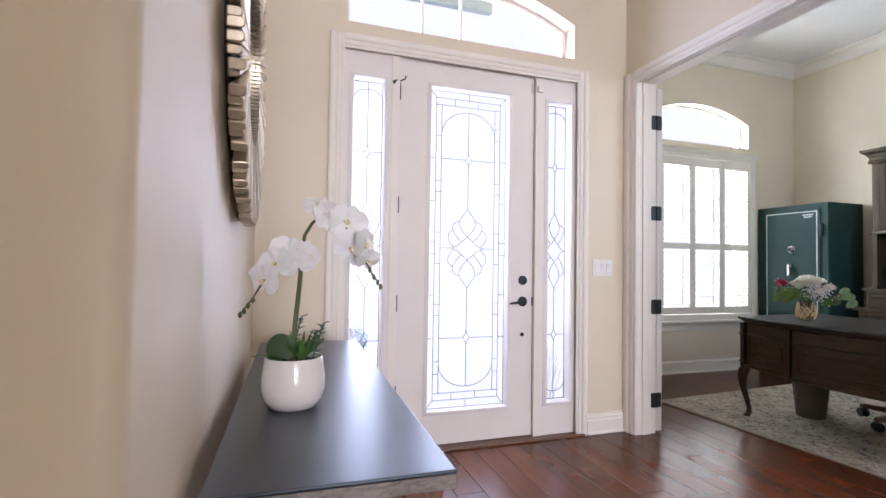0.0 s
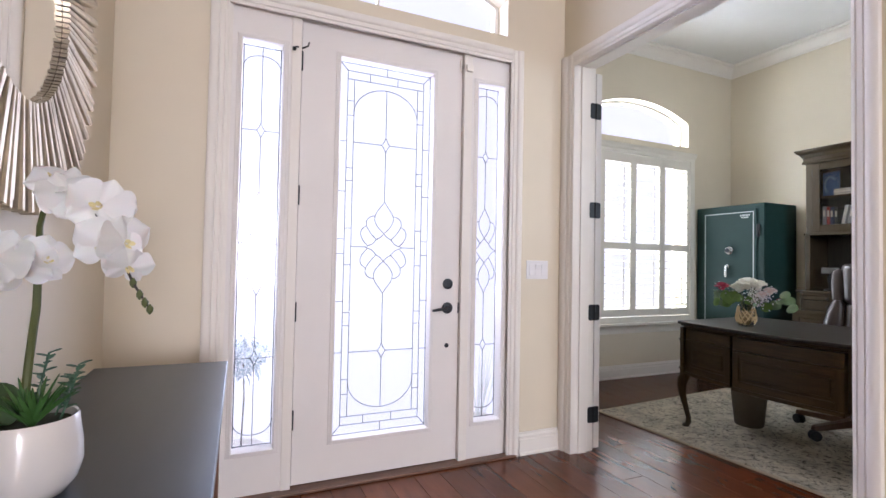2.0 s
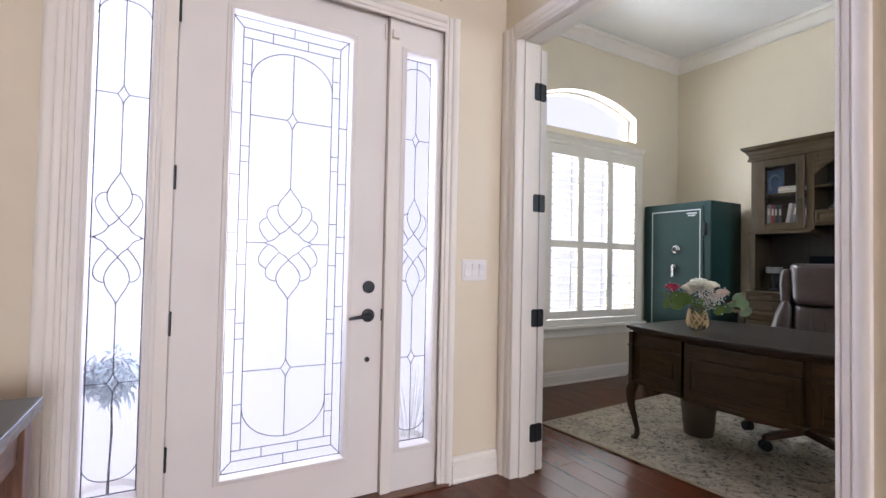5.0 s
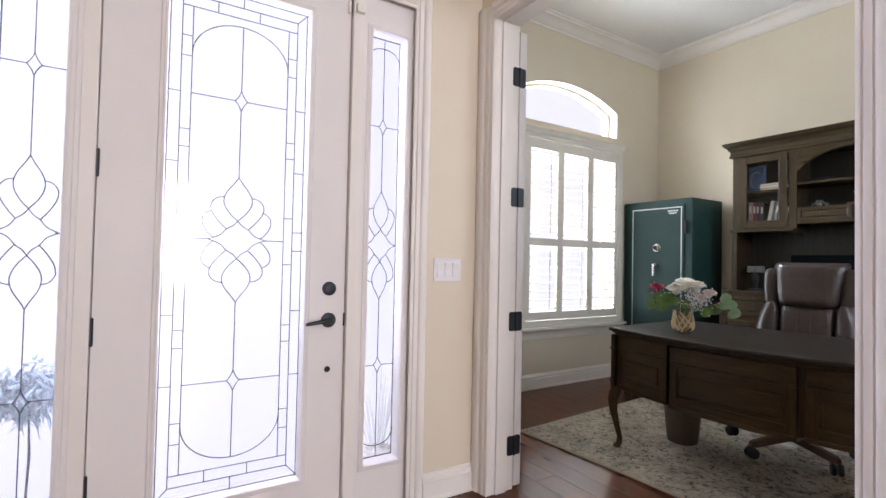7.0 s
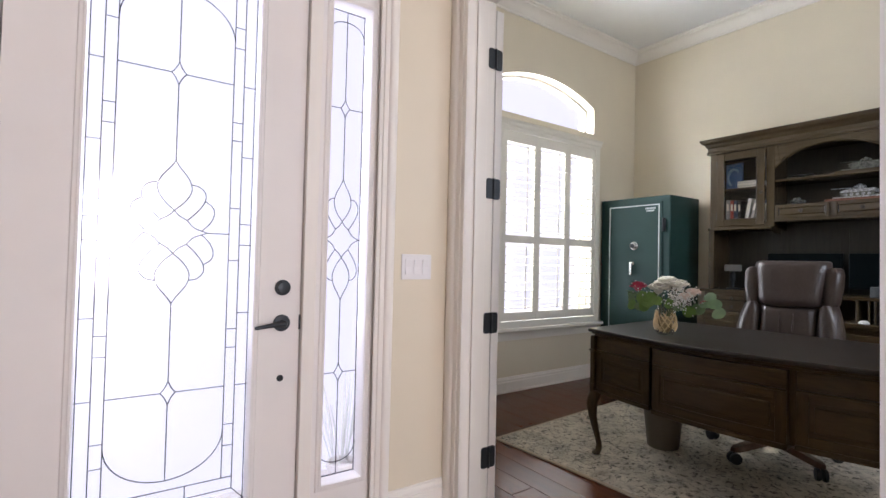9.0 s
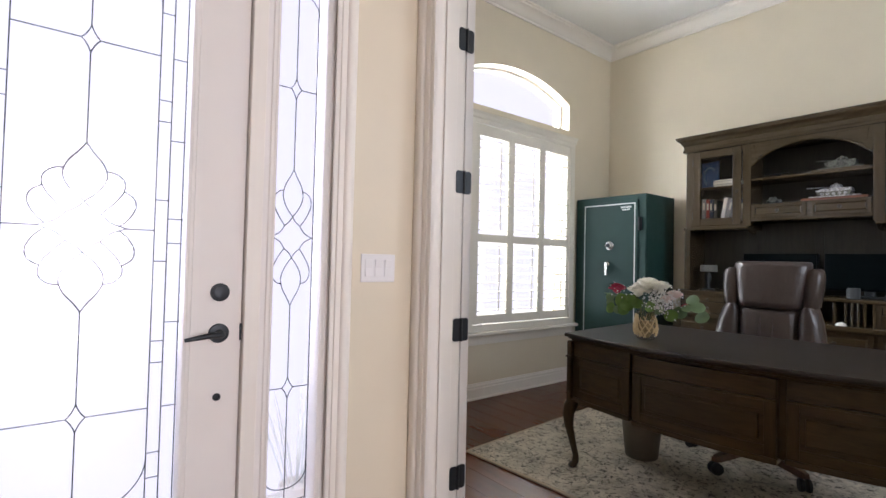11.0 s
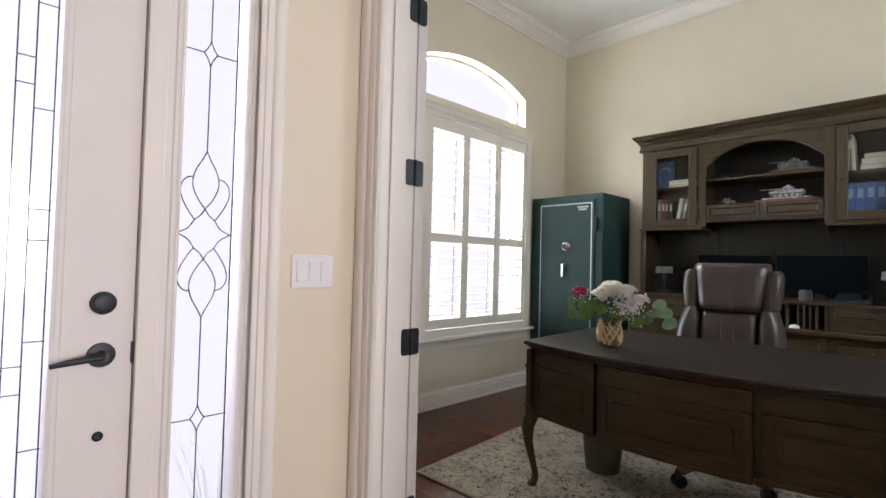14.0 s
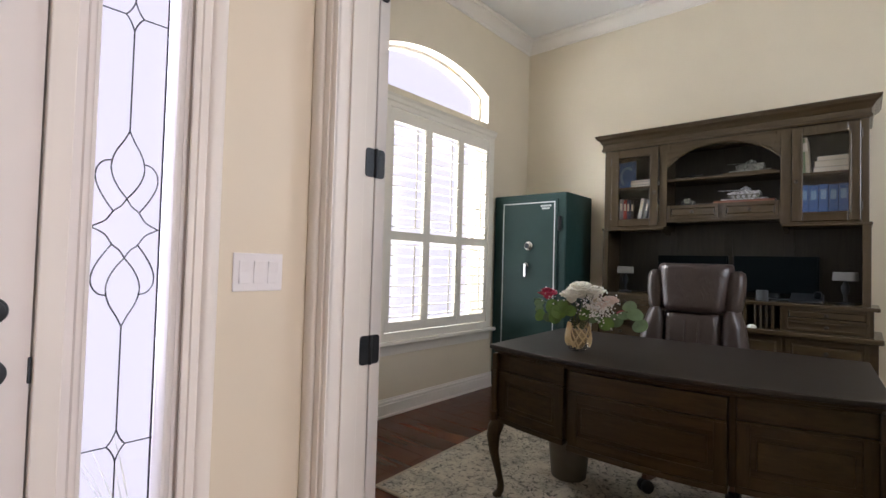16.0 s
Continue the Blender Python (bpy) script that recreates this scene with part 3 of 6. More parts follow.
arch_window("window_1", TX0, TX1, TZ0, TZS, TZA, NY + 0.12, "arched transom window over the front door", (3.567, 3.831))
arch_window("window_2", AX0, AX1, AZ0, AZS, AZA, OY + 0.10, "arched window over the shuttered office window")
w3 = thing("window_3", (7.1, OY + 0.15, WZ0), "white office window behind the shutters", "window", kind="structure")
bm = bmesh.new()
lite_panel(bm, AX0, AX1, WZ0, WZ1, AX0 + 0.05, AX1 - 0.05, WZ0 + 0.05, WZ1 - 0.05, OY + 0.14, OY + 0.18)
part("window_frame", bm, M_WHITE, w3)
pane(AX0 + 0.05, AX1 - 0.05, WZ0 + 0.05, WZ1 - 0.05, OY + 0.16, None, w3)

# sun blocker added out of view, so no sun patch falls on the rug
solid("eave", B(5.6, 1.45, 2.86, 8.3, OS - 0.2, 2.98), M_WHITE, "unseen white slab added to keep the sun out of the side window", "eave")
# unseen window added round that lamp; its height suits the light
w4 = thing("unseen_window", (6.95, OS - 0.12, 1.65), "unseen high window added to light the right side of the office", "window", kind="structure")
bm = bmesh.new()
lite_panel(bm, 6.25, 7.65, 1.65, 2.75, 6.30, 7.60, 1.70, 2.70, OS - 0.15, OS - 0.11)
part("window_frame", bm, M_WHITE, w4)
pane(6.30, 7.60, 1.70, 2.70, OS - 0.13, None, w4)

# window stool and apron, shutters
M_SHUT = paint("shutter_paint", (0.87, 0.83, 0.74), 0.4, 0.03, 90, 0.05)
st = thing("window_sill", (7.1, OY, 0.55), "cream painted window stool with moulded apron", "sill", kind="structure")
part("stool", B(6.30, OY - 0.075, 0.545, 7.93, OY + 0.02, 0.575), M_SHUT, st, bevel=0.006)
bm = bmesh.new()
prism(bm, [(OY, 0.46), (OY - 0.012, 0.46), (OY - 0.016, 0.475), (OY - 0.016, 0.52), (OY - 0.028, 0.535), (OY - 0.03, 0.545), (OY, 0.545)], "x", 6.33, 7.90)
part("apron", bm, M_SHUT, st, smooth=True)

sh = thing("plantation_shutters", (7.1, OY - 0.02, 0.575), "cream plantation shutters with open louvres over the window", "shutters")
S0, S1 = 6.44, 7.86
bm = bmesh.new()
lite_panel(bm, S0 - 0.06, S1 + 0.02, 0.575, 2.43, 6.5335, 7.8035, 0.6385, 2.3465, OY - 0.045, OY - 0.003)
part("frame", bm, M_SHUT, sh, bevel=0.004)
bm = bmesh.new()
prism(bm, [(OY - 0.045, 2.385), (OY - 0.055, 2.395), (OY - 0.06, 2.42), (OY - 0.075, 2.44), (OY, 2.44), (OY, 2.385)], "x", S0 - 0.07, S1 + 0.03)
part("head_moulding", bm, M_SHUT, sh)
LW = [(6.575, 6.925), (7.005, 7.343), (7.425, 7.762)]
for x0, x1 in LW:
    pnl = part("panel", lattice(bmesh.new(), (x0 - 0.040, x0, x1, x1 + 0.040), (0.64, 0.715, 1.338, 1.408, 2.25, 2.345), [(1, 1), (1, 3)], OY - 0.038, OY - 0.010), M_SHUT, sh, bevel=0.002)
    lou = None
    for za, zb, n in ((0.715, 1.338, 8), (1.408, 2.25, 11)):
        for i in range(n):
            zc = za + (zb - za) * (i + 0.5) / n
            if lou is None or lou.get("w") != round(x1 - x0, 3):
                bm = bmesh.new()
                prof = [(math.cos(a) * 0.041, math.sin(a) * 0.0065) for a in [k * math.pi / 5 for k in range(10)]]
                prism(bm, prof, "x", -(x1 - x0) / 2 + 0.002, (x1 - x0) / 2 - 0.002)
                me = finish("louvre", bm, M_SHUT, smooth=True)
                lou = {"w": round(x1 - x0, 3)}
            s = new("louvre", me)
            s.parent = pnl
            s.location = Vector(((x0 + x1) / 2, OY - 0.024, zc)) - ORG[sh]
            s.rotation_euler = (radians(8 if n == 11 else -1), 0, 0)
        part("tilt_rod", B(x0 + (x1 - x0) * 0.62, OY - 0.076, za + 0.03, x0 + (x1 - x0) * 0.62 + 0.009, OY - 0.066, zb - 0.03), M_SHUT, pnl)

# ---- the open office door leaf ----
od = thing("door_2", (5.245, D1, 0.01), "white office door folded open against the wall", "door", kind="structure")
part("leaf", B(JX + 0.017, D1 + 0.004, 0.012, JX + 0.064, D1 + 0.73, 2.405), M_DOORW, od, bevel=0.003)
for z in (0.226, 0.868, 1.518, 2.155):
    h = thing("door_hinge", (JX + 0.010, D1 - 0.002, z), "black square-plated hinge with rounded corners", "hinge", "office door hinges")
    for x0, x1 in ((JX - 0.033, JX + 0.007), (JX + 0.014, JX + 0.052)):
        bm = bmesh.new()
        rr, pts = 0.012, []
        for cx, cz, a0 in ((x1 - rr, z + 0.05 - rr, 0), (x0 + rr, z + 0.05 - rr, 90), (x0 + rr, z - 0.05 + rr, 180), (x1 - rr, z - 0.05 + rr, 270)):
            pts += [(cx + rr * math.cos(radians(a0 + k * 22.5)), cz + rr * math.sin(radians(a0 + k * 22.5))) for k in range(5)]
        prism(bm, pts, "y", D1 - 0.004, D1 + 0.002)
        leaf = part("plate", bm, M_BLACK, h)
        for dz in (-0.033, 0, 0.033):
            part("screw", lathe(bmesh.new(), [(0.0042, 0), (0.0042, -0.0012), (0.002, -0.0016)], ((x0 + x1) / 2 + (0.006 if dz else -0.006), D1 - 0.004, z + dz), 8, "y"), M_BLACK, leaf)
    part("barrel", lathe(bmesh.new(), [(0.006, -0.051), (0.0065, -0.049), (0.0065, 0.049), (0.006, 0.051)], (JX + 0.0105, D1 - 0.005, z), 10), M_BLACK, h, smooth=True)

# ---- light switch ----
M_SWITCH = paint("white_plastic", (0.82, 0.80, 0.80), 0.3, 0.02, 60, 0.02)
sw = thing("light_switch", (4.857, NY, 1.132), "white three-gang rocker light switch on the cream wall", "switch")
plate = part("plate", B(4.777, NY - 0.006, 1.074, 4.937, NY, 1.190), M_SWITCH, sw, bevel=0.0025)
for i, tone in ((-1, 0), (0, 1), (1, 1)):
    x = 4.857 + i * 0.046
    bm = bmesh.new()
    prism(bm, [(NY - 0.005, 1.098), (NY - 0.0125 + 0.004 * tone, 1.098), (NY - 0.008, 1.132), (NY - 0.0085 - 0.004 * tone, 1.166), (NY - 0.005, 1.166)], "x", x - 0.0165, x + 0.0165)
    part("rocker", bm, M_SWITCH, sw, bevel=0.001)
    for z in (1.0845, 1.1795):
        part("screw", lathe(bmesh.new(), [(0.003, 0), (0.003, -0.001), (0.001, -0.0014)], (x, NY - 0.006, z), 8, "y"), M_SWITCH, plate)


# ---- console table ----
M_TOP, nt, b = base_mat("charcoal_table_top", 0.32, 0, 0.95)
# blue of the sidelight's reflection, put into the specular colour
b.inputs["Specular Tint"].default_value = rgb((0.68, 0.84, 1.0))
v = coords(nt, (1, 1, 1))
c = ramp(nt, noise_node(nt, coords(nt, (8, 1, 8)), 3.0, 5), [(0.3, (0.012, 0.012, 0.014)), (0.7, (0.020, 0.021, 0.024))])
c = mixc(nt, c, (0.16, 0.15, 0.14), ramp(nt, noise_node(nt, v, 26, 3, 0.5), [(0.74, (0, 0, 0)), (0.78, (0.5, 0.5, 0.5))]))
nt.links.new(c, b.inputs["Base Color"])
bump(nt, b, noise_node(nt, coords(nt, (30, 3, 30)), 8, 3), 0.05, 0.001)
M_RUSTIC = wood("rustic_brown_wood", (0.075, 0.03, 0.014), (0.15, 0.066, 0.032), (0.24, 0.12, 0.06), (10, 10, 1.0), 4, 0.5, 0.4)
M_RUSTICX = wood("rustic_brown_rail", (0.075, 0.03, 0.014), (0.15, 0.066, 0.032), (0.24, 0.12, 0.06), (10, 1.0, 10), 4, 0.5, 0.4)
ct = thing("console_table", (2.88, 3.95, 0), "rustic brown wooden console table with a charcoal top", "table")
TB0, TB1, TY0, TY1, TZ = 2.648, 3.085, 3.19, 4.72, 0.766
M_EDGE = wood("pale_grey_edge", (0.10, 0.085, 0.07), (0.20, 0.18, 0.16), (0.34, 0.31, 0.28), (6, 6, 14), 5, 0.5, 0.3)
part("tabletop", B(TB0, TY0, TZ - 0.008, TB1, TY1, TZ), M_TOP, ct, "charcoal stained top with light scuffs", bevel=0.003)
part("top_edge", B(TB0 + 0.001, TY0 + 0.001, TZ - 0.036, TB1 - 0.001, TY1 - 0.001, TZ - 0.0082), M_EDGE, ct, "pale grey edge of the top", bevel=0.002)
for x in (TB0 + 0.02, TB1 - 0.095):
    for y in (TY0 + 0.02, TY1 - 0.095):
        part("leg", B(x, y, 0, x + 0.075, y + 0.075, TZ - 0.036), M_RUSTIC, ct, bevel=0.004)
for x in (TB0 + 0.03, TB1 - 0.062):
    part("apron", B(x, TY0 + 0.096, TZ - 0.15, x + 0.03, TY1 - 0.096, TZ - 0.037), M_RUSTICX, ct, bevel=0.003)
    part("stretcher", B(x, TY0 + 0.096, 0.12, x + 0.03, TY1 - 0.096, 0.19), M_RUSTICX, ct, bevel=0.003)
for y in (TY0 + 0.03, TY1 - 0.062):
    part("end_apron", B(TB0 + 0.096, y, TZ - 0.15, TB1 - 0.096, y + 0.03, TZ - 0.037), M_RUSTIC, ct, bevel=0.003)
for y, s in ((TY0 + 0.045, 1), (TY1 - 0.045, -1)):
    for z0, z1 in ((0.14, 0.60), (0.60, 0.14)):
        bm = bmesh.new()
        prism(bm, [(TB0 + 0.096, z0 - 0.025), (TB1 - 0.096, z1 - 0.025), (TB1 - 0.096, z1 + 0.025), (TB0 + 0.096, z0 + 0.025)], "y", y - 0.012 + (0.006 if z0 < z1 else -0.006), y + 0.012 + (0.006 if z0 < z1 else -0.006))
        part("cross_brace", bm, M_RUSTIC, ct)

ct.rotation_euler = (0, 0, radians(-1.0))

# ---- orchid in a white pot ----
M_POT = paint("white_glazed_ceramic", (0.80, 0.77, 0.75), 0.12, 0.02, 40, 0.02, 0, 0.6)
M_PETAL = paint("white_petal", (0.88, 0.87, 0.87), 0.5, 0.04, 150, 0.15)
M_PETAL.node_tree.nodes["Principled BSDF"].inputs["Subsurface Weight"].default_value = 0.15
M_YELLOW = paint("yellow_lip", (0.80, 0.70, 0.38), 0.5, 0.2)
M_STEM = paint("green_stem", (0.10, 0.12, 0.035), 0.5, 0.3, 60, 0.3)
M_TWIG = paint("dark_twig", (0.05, 0.04, 0.03), 0.6, 0.3, 60, 0.3)
M_LEAF = paint("glossy_green_leaf", (0.06, 0.15, 0.035), 0.35, 0.35, 80, 0.3, 0, 0.5, 20)
M_LEAFD = paint("dark_green_leaf", (0.035, 0.075, 0.022), 0.4, 0.3, 60, 0.2, 0, 0.5, 30)
M_LEAF2 = paint("blue_green_succulent", (0.08, 0.16, 0.10), 0.45, 0.3, 80, 0.3, 0, 0.5, 20)
M_MOSS = paint("dark_moss", (0.03, 0.035, 0.015), 0.9, 0.5, 90, 1.0)
PX, PY = 2.788, 3.675
orc = thing("orchid", (PX, PY, TZ), "white artificial orchid with succulents in a glossy white pot", "plant")
prof = [(0.052, 0.0), (0.060, 0.003), (0.074, 0.022), (0.0815, 0.050), (0.0805, 0.078), (0.076, 0.108), (0.0735, 0.128), (0.072, 0.131), (0.069, 0.129), (0.069, 0.112)]
pot = part("pot", lathe(bmesh.new(), prof, (PX, PY, TZ), 48), M_POT, orc, "glossy white ceramic pot", smooth=True)
part("moss", lathe(bmesh.new(), [(0.069, 0.105), (0.066, 0.117), (0.03, 0.124), (0.004, 0.125)], (PX, PY, TZ), 24), M_MOSS, orc, smooth=True)
stem_pts = [(PX - 0.005, PY, 0.885), (2.789, 3.675, 0.99), (2.797, 3.672, 1.08), (2.801, 3.66, 1.16), (2.806, 3.64, 1.215), (2.823, 3.60, 1.245), (2.845, 3.585, 1.262)]
stem = part("stem", tube(bmesh.new(), stem_pts, [0.0068, 0.0066, 0.0064, 0.0055, 0.0045, 0.004, 0.003], 8), M_STEM, orc, smooth=True)
part("spray", tube(bmesh.new(), [(2.80, 3.668, 1.12), (2.775, 3.64, 1.155), (2.745, 3.60, 1.15), (2.715, 3.565, 1.105), (2.690, 3.548, 1.06), (2.664, 3.537, 1.022)], [0.0035, 0.0035, 0.003, 0.003, 0.002, 0.0015], 6), M_TWIG, stem)
part("spray", tube(bmesh.new(), [(2.845, 3.585, 1.262), (2.885, 3.56, 1.255), (2.915, 3.545, 1.215), (2.94, 3.53, 1.165), (2.96, 3.518, 1.125), (2.982, 3.508, 1.090)], [0.003, 0.003, 0.003, 0.002, 0.002, 0.0015], 6), M_TWIG, stem)


def petal(bm, ang, length, width, cup, tilt):
    """One petal in the plane facing -y, bent forwards."""
    n, m = 12, 6
    rows = []
    for i in range(n + 1):
        u = 0.5 - 0.5 * math.cos(math.pi * i / n)
        e_ = (u - 0.56) / (0.56 if u < 0.56 else 0.44)
        w = width * max(0.0, 1 - abs(e_) ** 2.1) ** 0.5 * (0.75 + 0.25 * u) + 0.0012
        row = []
        for j in range(-m, m + 1):
            v = j / m
            r, s = 0.004 + length * u * (1 - 0.08 * v * v), w * v
            d = -cup * u * u + tilt * u + 0.30 * w * v * v - 0.05 * length * u * math.sin(5 * v + 3 * u)
            row.append(bm.verts.new((r * math.sin(ang) + s * math.cos(ang), d, r * math.cos(ang) - s * math.sin(ang))))
        rows.append(row)
    for a, b in zip(rows, rows[1:]):
        for j in range(2 * m):
            bm.faces.new((a[j], a[j + 1], b[j + 1], b[j]))


bm = bmesh.new()
for a in (0, 132, 228):
    petal(bm, radians(a), 0.042, 0.020, 0.004, 0.006)
for a in (72, 288):
    petal(bm, radians(a), 0.048, 0.033, 0.002, 0.0)
blossom_me = finish("blossom", bm, M_PETAL, smooth=True)
bm = bmesh.new()
for a in (110, 180, 250):
    petal(bm, radians(a), 0.009, 0.0045, 0.008, -0.003)
lathe(bm, [(0.004, 0.0), (0.0045, -0.006), (0.002, -0.010)], (0, 0, 0.003), 8, "y")
lip_me = finish("lip", bm, M_YELLOW, smooth=True)
random.seed(11)
for x, y, z, yaw, pitch, roll, s in (
        (2.712, 3.552, 1.100, -38, 12, 10, 0.95), (2.737, 3.575, 1.140, -26, -4, -18, 1.0), (2.765, 3.600, 1.165, -10, -8, 24, 1.08),
        (2.790, 3.615, 1.150, 18, 10, -16, 1.1), (2.817, 3.630, 1.162, 44, -6, 12, 0.98),
        (2.838, 3.592, 1.290, -24, -52, 12, 0.98), (2.862, 3.575, 1.262, 40, -22, -20, 1.0), (2.905, 3.548, 1.246, -14, -12, 20, 1.12),
        (2.918, 3.535, 1.180, -8, 8, 28, 1.1), (2.945, 3.525, 1.190, 52, 4, -12, 1.0), (2.952, 3.518, 1.152, 30, 30, 10, 0.75)):
    b = new("blossom", blossom_me)
    b.parent = orc
    b.matrix_basis = Matrix.Translation(Vector((x, y, z)) - ORG[orc]) @ Euler((radians(pitch), radians(roll), radians(yaw))).to_matrix().to_4x4() @ Matrix.Scale(s * 0.93, 4)
    l = new("lip", lip_me)
    l.parent = b
    l.location = (0, -0.003, 0)
    l.scale = (0.75, 0.75, 0.75)
for x, y, z in ((2.690, 3.548, 1.055), (2.680, 3.545, 1.042), (2.672, 3.540, 1.030), (2.664, 3.537, 1.022), (2.958, 3.52, 1.128), (2.968, 3.515, 1.110), (2.976, 3.51, 1.098), (2.983, 3.508, 1.088)):
    part("bud", lathe(bmesh.new(), [(0.001, -0.008), (0.0045, -0.003), (0.005, 0.002), (0.001, 0.008)], (x, y, z), 8), M_STEM, orc, smooth=True)


def round_leaf(bm, c, nrm, r, stretch=1.0):
    q = Vector(nrm).normalized().to_track_quat("Z", "Y")
    mid = bm.verts.new(Vector(c) + q @ Vector((0, 0, r * 0.12)))
    ring = [bm.verts.new(Vector(c) + q @ Vector((r * math.cos(k * math.pi / 9), r * stretch * math.sin(k * math.pi / 9), -0.1 * r * math.cos(k * 2 * math.pi / 9)))) for k in range(18)]
    for k in range(18):
        bm.faces.new((mid, ring[k], ring[(k + 1) % 18]))


def blade(bm, base, direction, length, width, droop, thick=0.0015, n=8):
    d = Vector(direction).normalized()
    side = d.cross(Vector((0, 0, 1)))
    side = side.normalized() if side.length > 0.05 else Vector((1, 0, 0))
    rows = []
    for i in range(n + 1):
        u = i / n
        p = Vector(base) + d * length * u + Vector((0, 0, -droop * u * u))
        w = width * math.sin(math.pi * min(0.98, 0.18 + u * 0.82)) ** 0.8
        up = side.cross(d).normalized()
        rows.append([bm.verts.new(p - side * w + up * w * 0.25), bm.verts.new(p - up * thick), bm.verts.new(p + side * w + up * w * 0.25)])
    for a, b in zip(rows, rows[1:]):
        for j in range(2):
            bm.faces.new((a[j], a[j + 1], b[j + 1], b[j]))


bm = bmesh.new()
round_leaf(bm, (PX - 0.036, PY - 0.005, 0.918), (-0.25, -1, 0.25), 0.037, 1.05)
part("leaf", bm, M_LEAFD, orc, "broad rounded dark green leaf", smooth=True)
part("leaf", (lambda b: (blade(b, (PX - 0.01, PY - 0.01, 0.885), (-0.85, -0.45, 0.42), 0.115, 0.009, 0.020), b)[1])(bmesh.new()), M_LEAF, orc, "narrow drooping green leaf", smooth=True)
for i in range(44):
    bm = bmesh.new()
    a, t = random.uniform(0, 6.28), random.uniform(0.2, 1.0)
    blade(bm, (PX + 0.016, PY - 0.030, 0.885), (math.cos(a) * t, math.sin(a) * t, 1.15), random.uniform(0.055, 0.095), random.uniform(0.004, 0.007), 0.01 * t, n=4)
    part("succulent_leaf", bm, M_LEAF, orc, "spiky bright green leaf", smooth=True)
for x, y, h in ((PX + 0.060, PY + 0.0, 0.10), (PX + 0.045, PY + 0.025, 0.075), (PX + 0.005, PY + 0.045, 0.115)):
    bm = bmesh.new()
    tube(bm, [(x - 0.015, y, 0.88), (x, y, 0.88 + h * 0.5), (x + 0.012, y - 0.004, 0.88 + h)], 0.002, 5)
    for k in range(14):
        u = 0.25 + 0.75 * k / 13
        a = k * 2.4
        blade(bm, (x - 0.015 + 0.027 * u, y, 0.88 + h * u), (math.cos(a), math.sin(a) * 0.7, 0.35), 0.019, 0.0065, 0.0, n=3)
    part("leafy_succulent", bm, M_LEAF2, orc, "upright succulent with small round leaves", smooth=True)

# ---- sunburst mirror ----
M_CHAMP = paint("champagne_silver_leaf", (0.62, 0.545, 0.42), 0.38, 0.25, 60, 0.25, 1.0, 0.5, 14)
MY, MZ, RI, RO = 4.06, 1.825, 0.292, 0.565
mir = thing("sunburst_mirror", (WX, MY, MZ), "round sunburst wall mirror with champagne silver slats", "mirror")
m_mirror, nt, b = base_mat("mirror_glass", 0.01, 1.0)
b.inputs["Base Color"].default_value = rgb((0.9, 0.9, 0.9))


def on_wall(prof, seg=72):
    """A turned ring standing on the wall: prof of (radius, height off the wall)."""
    bm = bmesh.new()
    rings = [[bm.verts.new((WX + h, MY + r * math.cos(2 * math.pi * i / seg), MZ + r * math.sin(2 * math.pi * i / seg))) for i in range(seg)] for r, h in prof]
    for r0, r1 in zip(rings, rings[1:]):
        for i in range(seg):
            bm.faces.new((r0[i], r0[(i + 1) % seg], r1[(i + 1) % seg], r1[i]))
    return bm, rings


bm, rings = on_wall([(RI + 0.012, 0.029), (RI + 0.012, 0.034)])
bm.faces.new(rings[0][::-1]), bm.faces.new(rings[1])
part("glass", bm, m_mirror, mir, "round mirror glass")
bm, rings = on_wall([(RI + 0.12, 0.001), (RI + 0.12, 0.018), (RI + 0.005, 0.028), (RI + 0.005, 0.001)])
for i in range(72):
    bm.faces.new((rings[3][i], rings[3][(i + 1) % 72], rings[0][(i + 1) % 72], rings[0][i]))
part("backing_ring", bm, M_TWIG, mir, "dark backing ring")
random.seed(5)
NS = 118
slat_types = []
for r1, zb1, zt1, w, zt0 in ((RO, 0.022, 0.062, 0.0130, 0.053), (RO - 0.024, 0.020, 0.055, 0.0122, 0.0515), (RO - 0.006, 0.024, 0.065, 0.0132, 0.0535), (RO - 0.075, 0.016, 0.044, 0.0102, 0.050)):
    bm = bmesh.new()
    rows = []
    for r_, ww, zb, zt, c in ((RI, 0.0056, 0.035, zt0, 0.002), (r1 - 0.003, w, zb1, zt1, 0.006), (r1, w - 0.003, zb1 + 0.003, zt1 - 0.003, 0.005)):
        rows.append([bm.verts.new(p) for p in ((zb, -ww + c * 0.5, r_), (zb + c * 0.5, -ww, r_), (zt - c, -ww, r_), (zt, -ww + c, r_), (zt, ww - c, r_), (zt - c, ww, r_), (zb + c * 0.5, ww, r_), (zb, ww - c * 0.5, r_))])
    for a, b_ in zip(rows, rows[1:]):
        for k in range(8):
            bm.faces.new((a[k], a[(k + 1) % 8], b_[(k + 1) % 8], b_[k]))
    bm.faces.new(rows[0][::-1]), bm.faces.new(rows[-1])
    slat_types.append(finish("slat", bm, M_CHAMP))
for i in range(NS):
    s = new("slat", slat_types[(0, 1, 2, 3, 2, 1, 0)[i % 7]])
    s.parent = mir
    s.rotation_euler = (2 * math.pi * (i + random.uniform(-0.07, 0.07)) / NS, 0, 0)


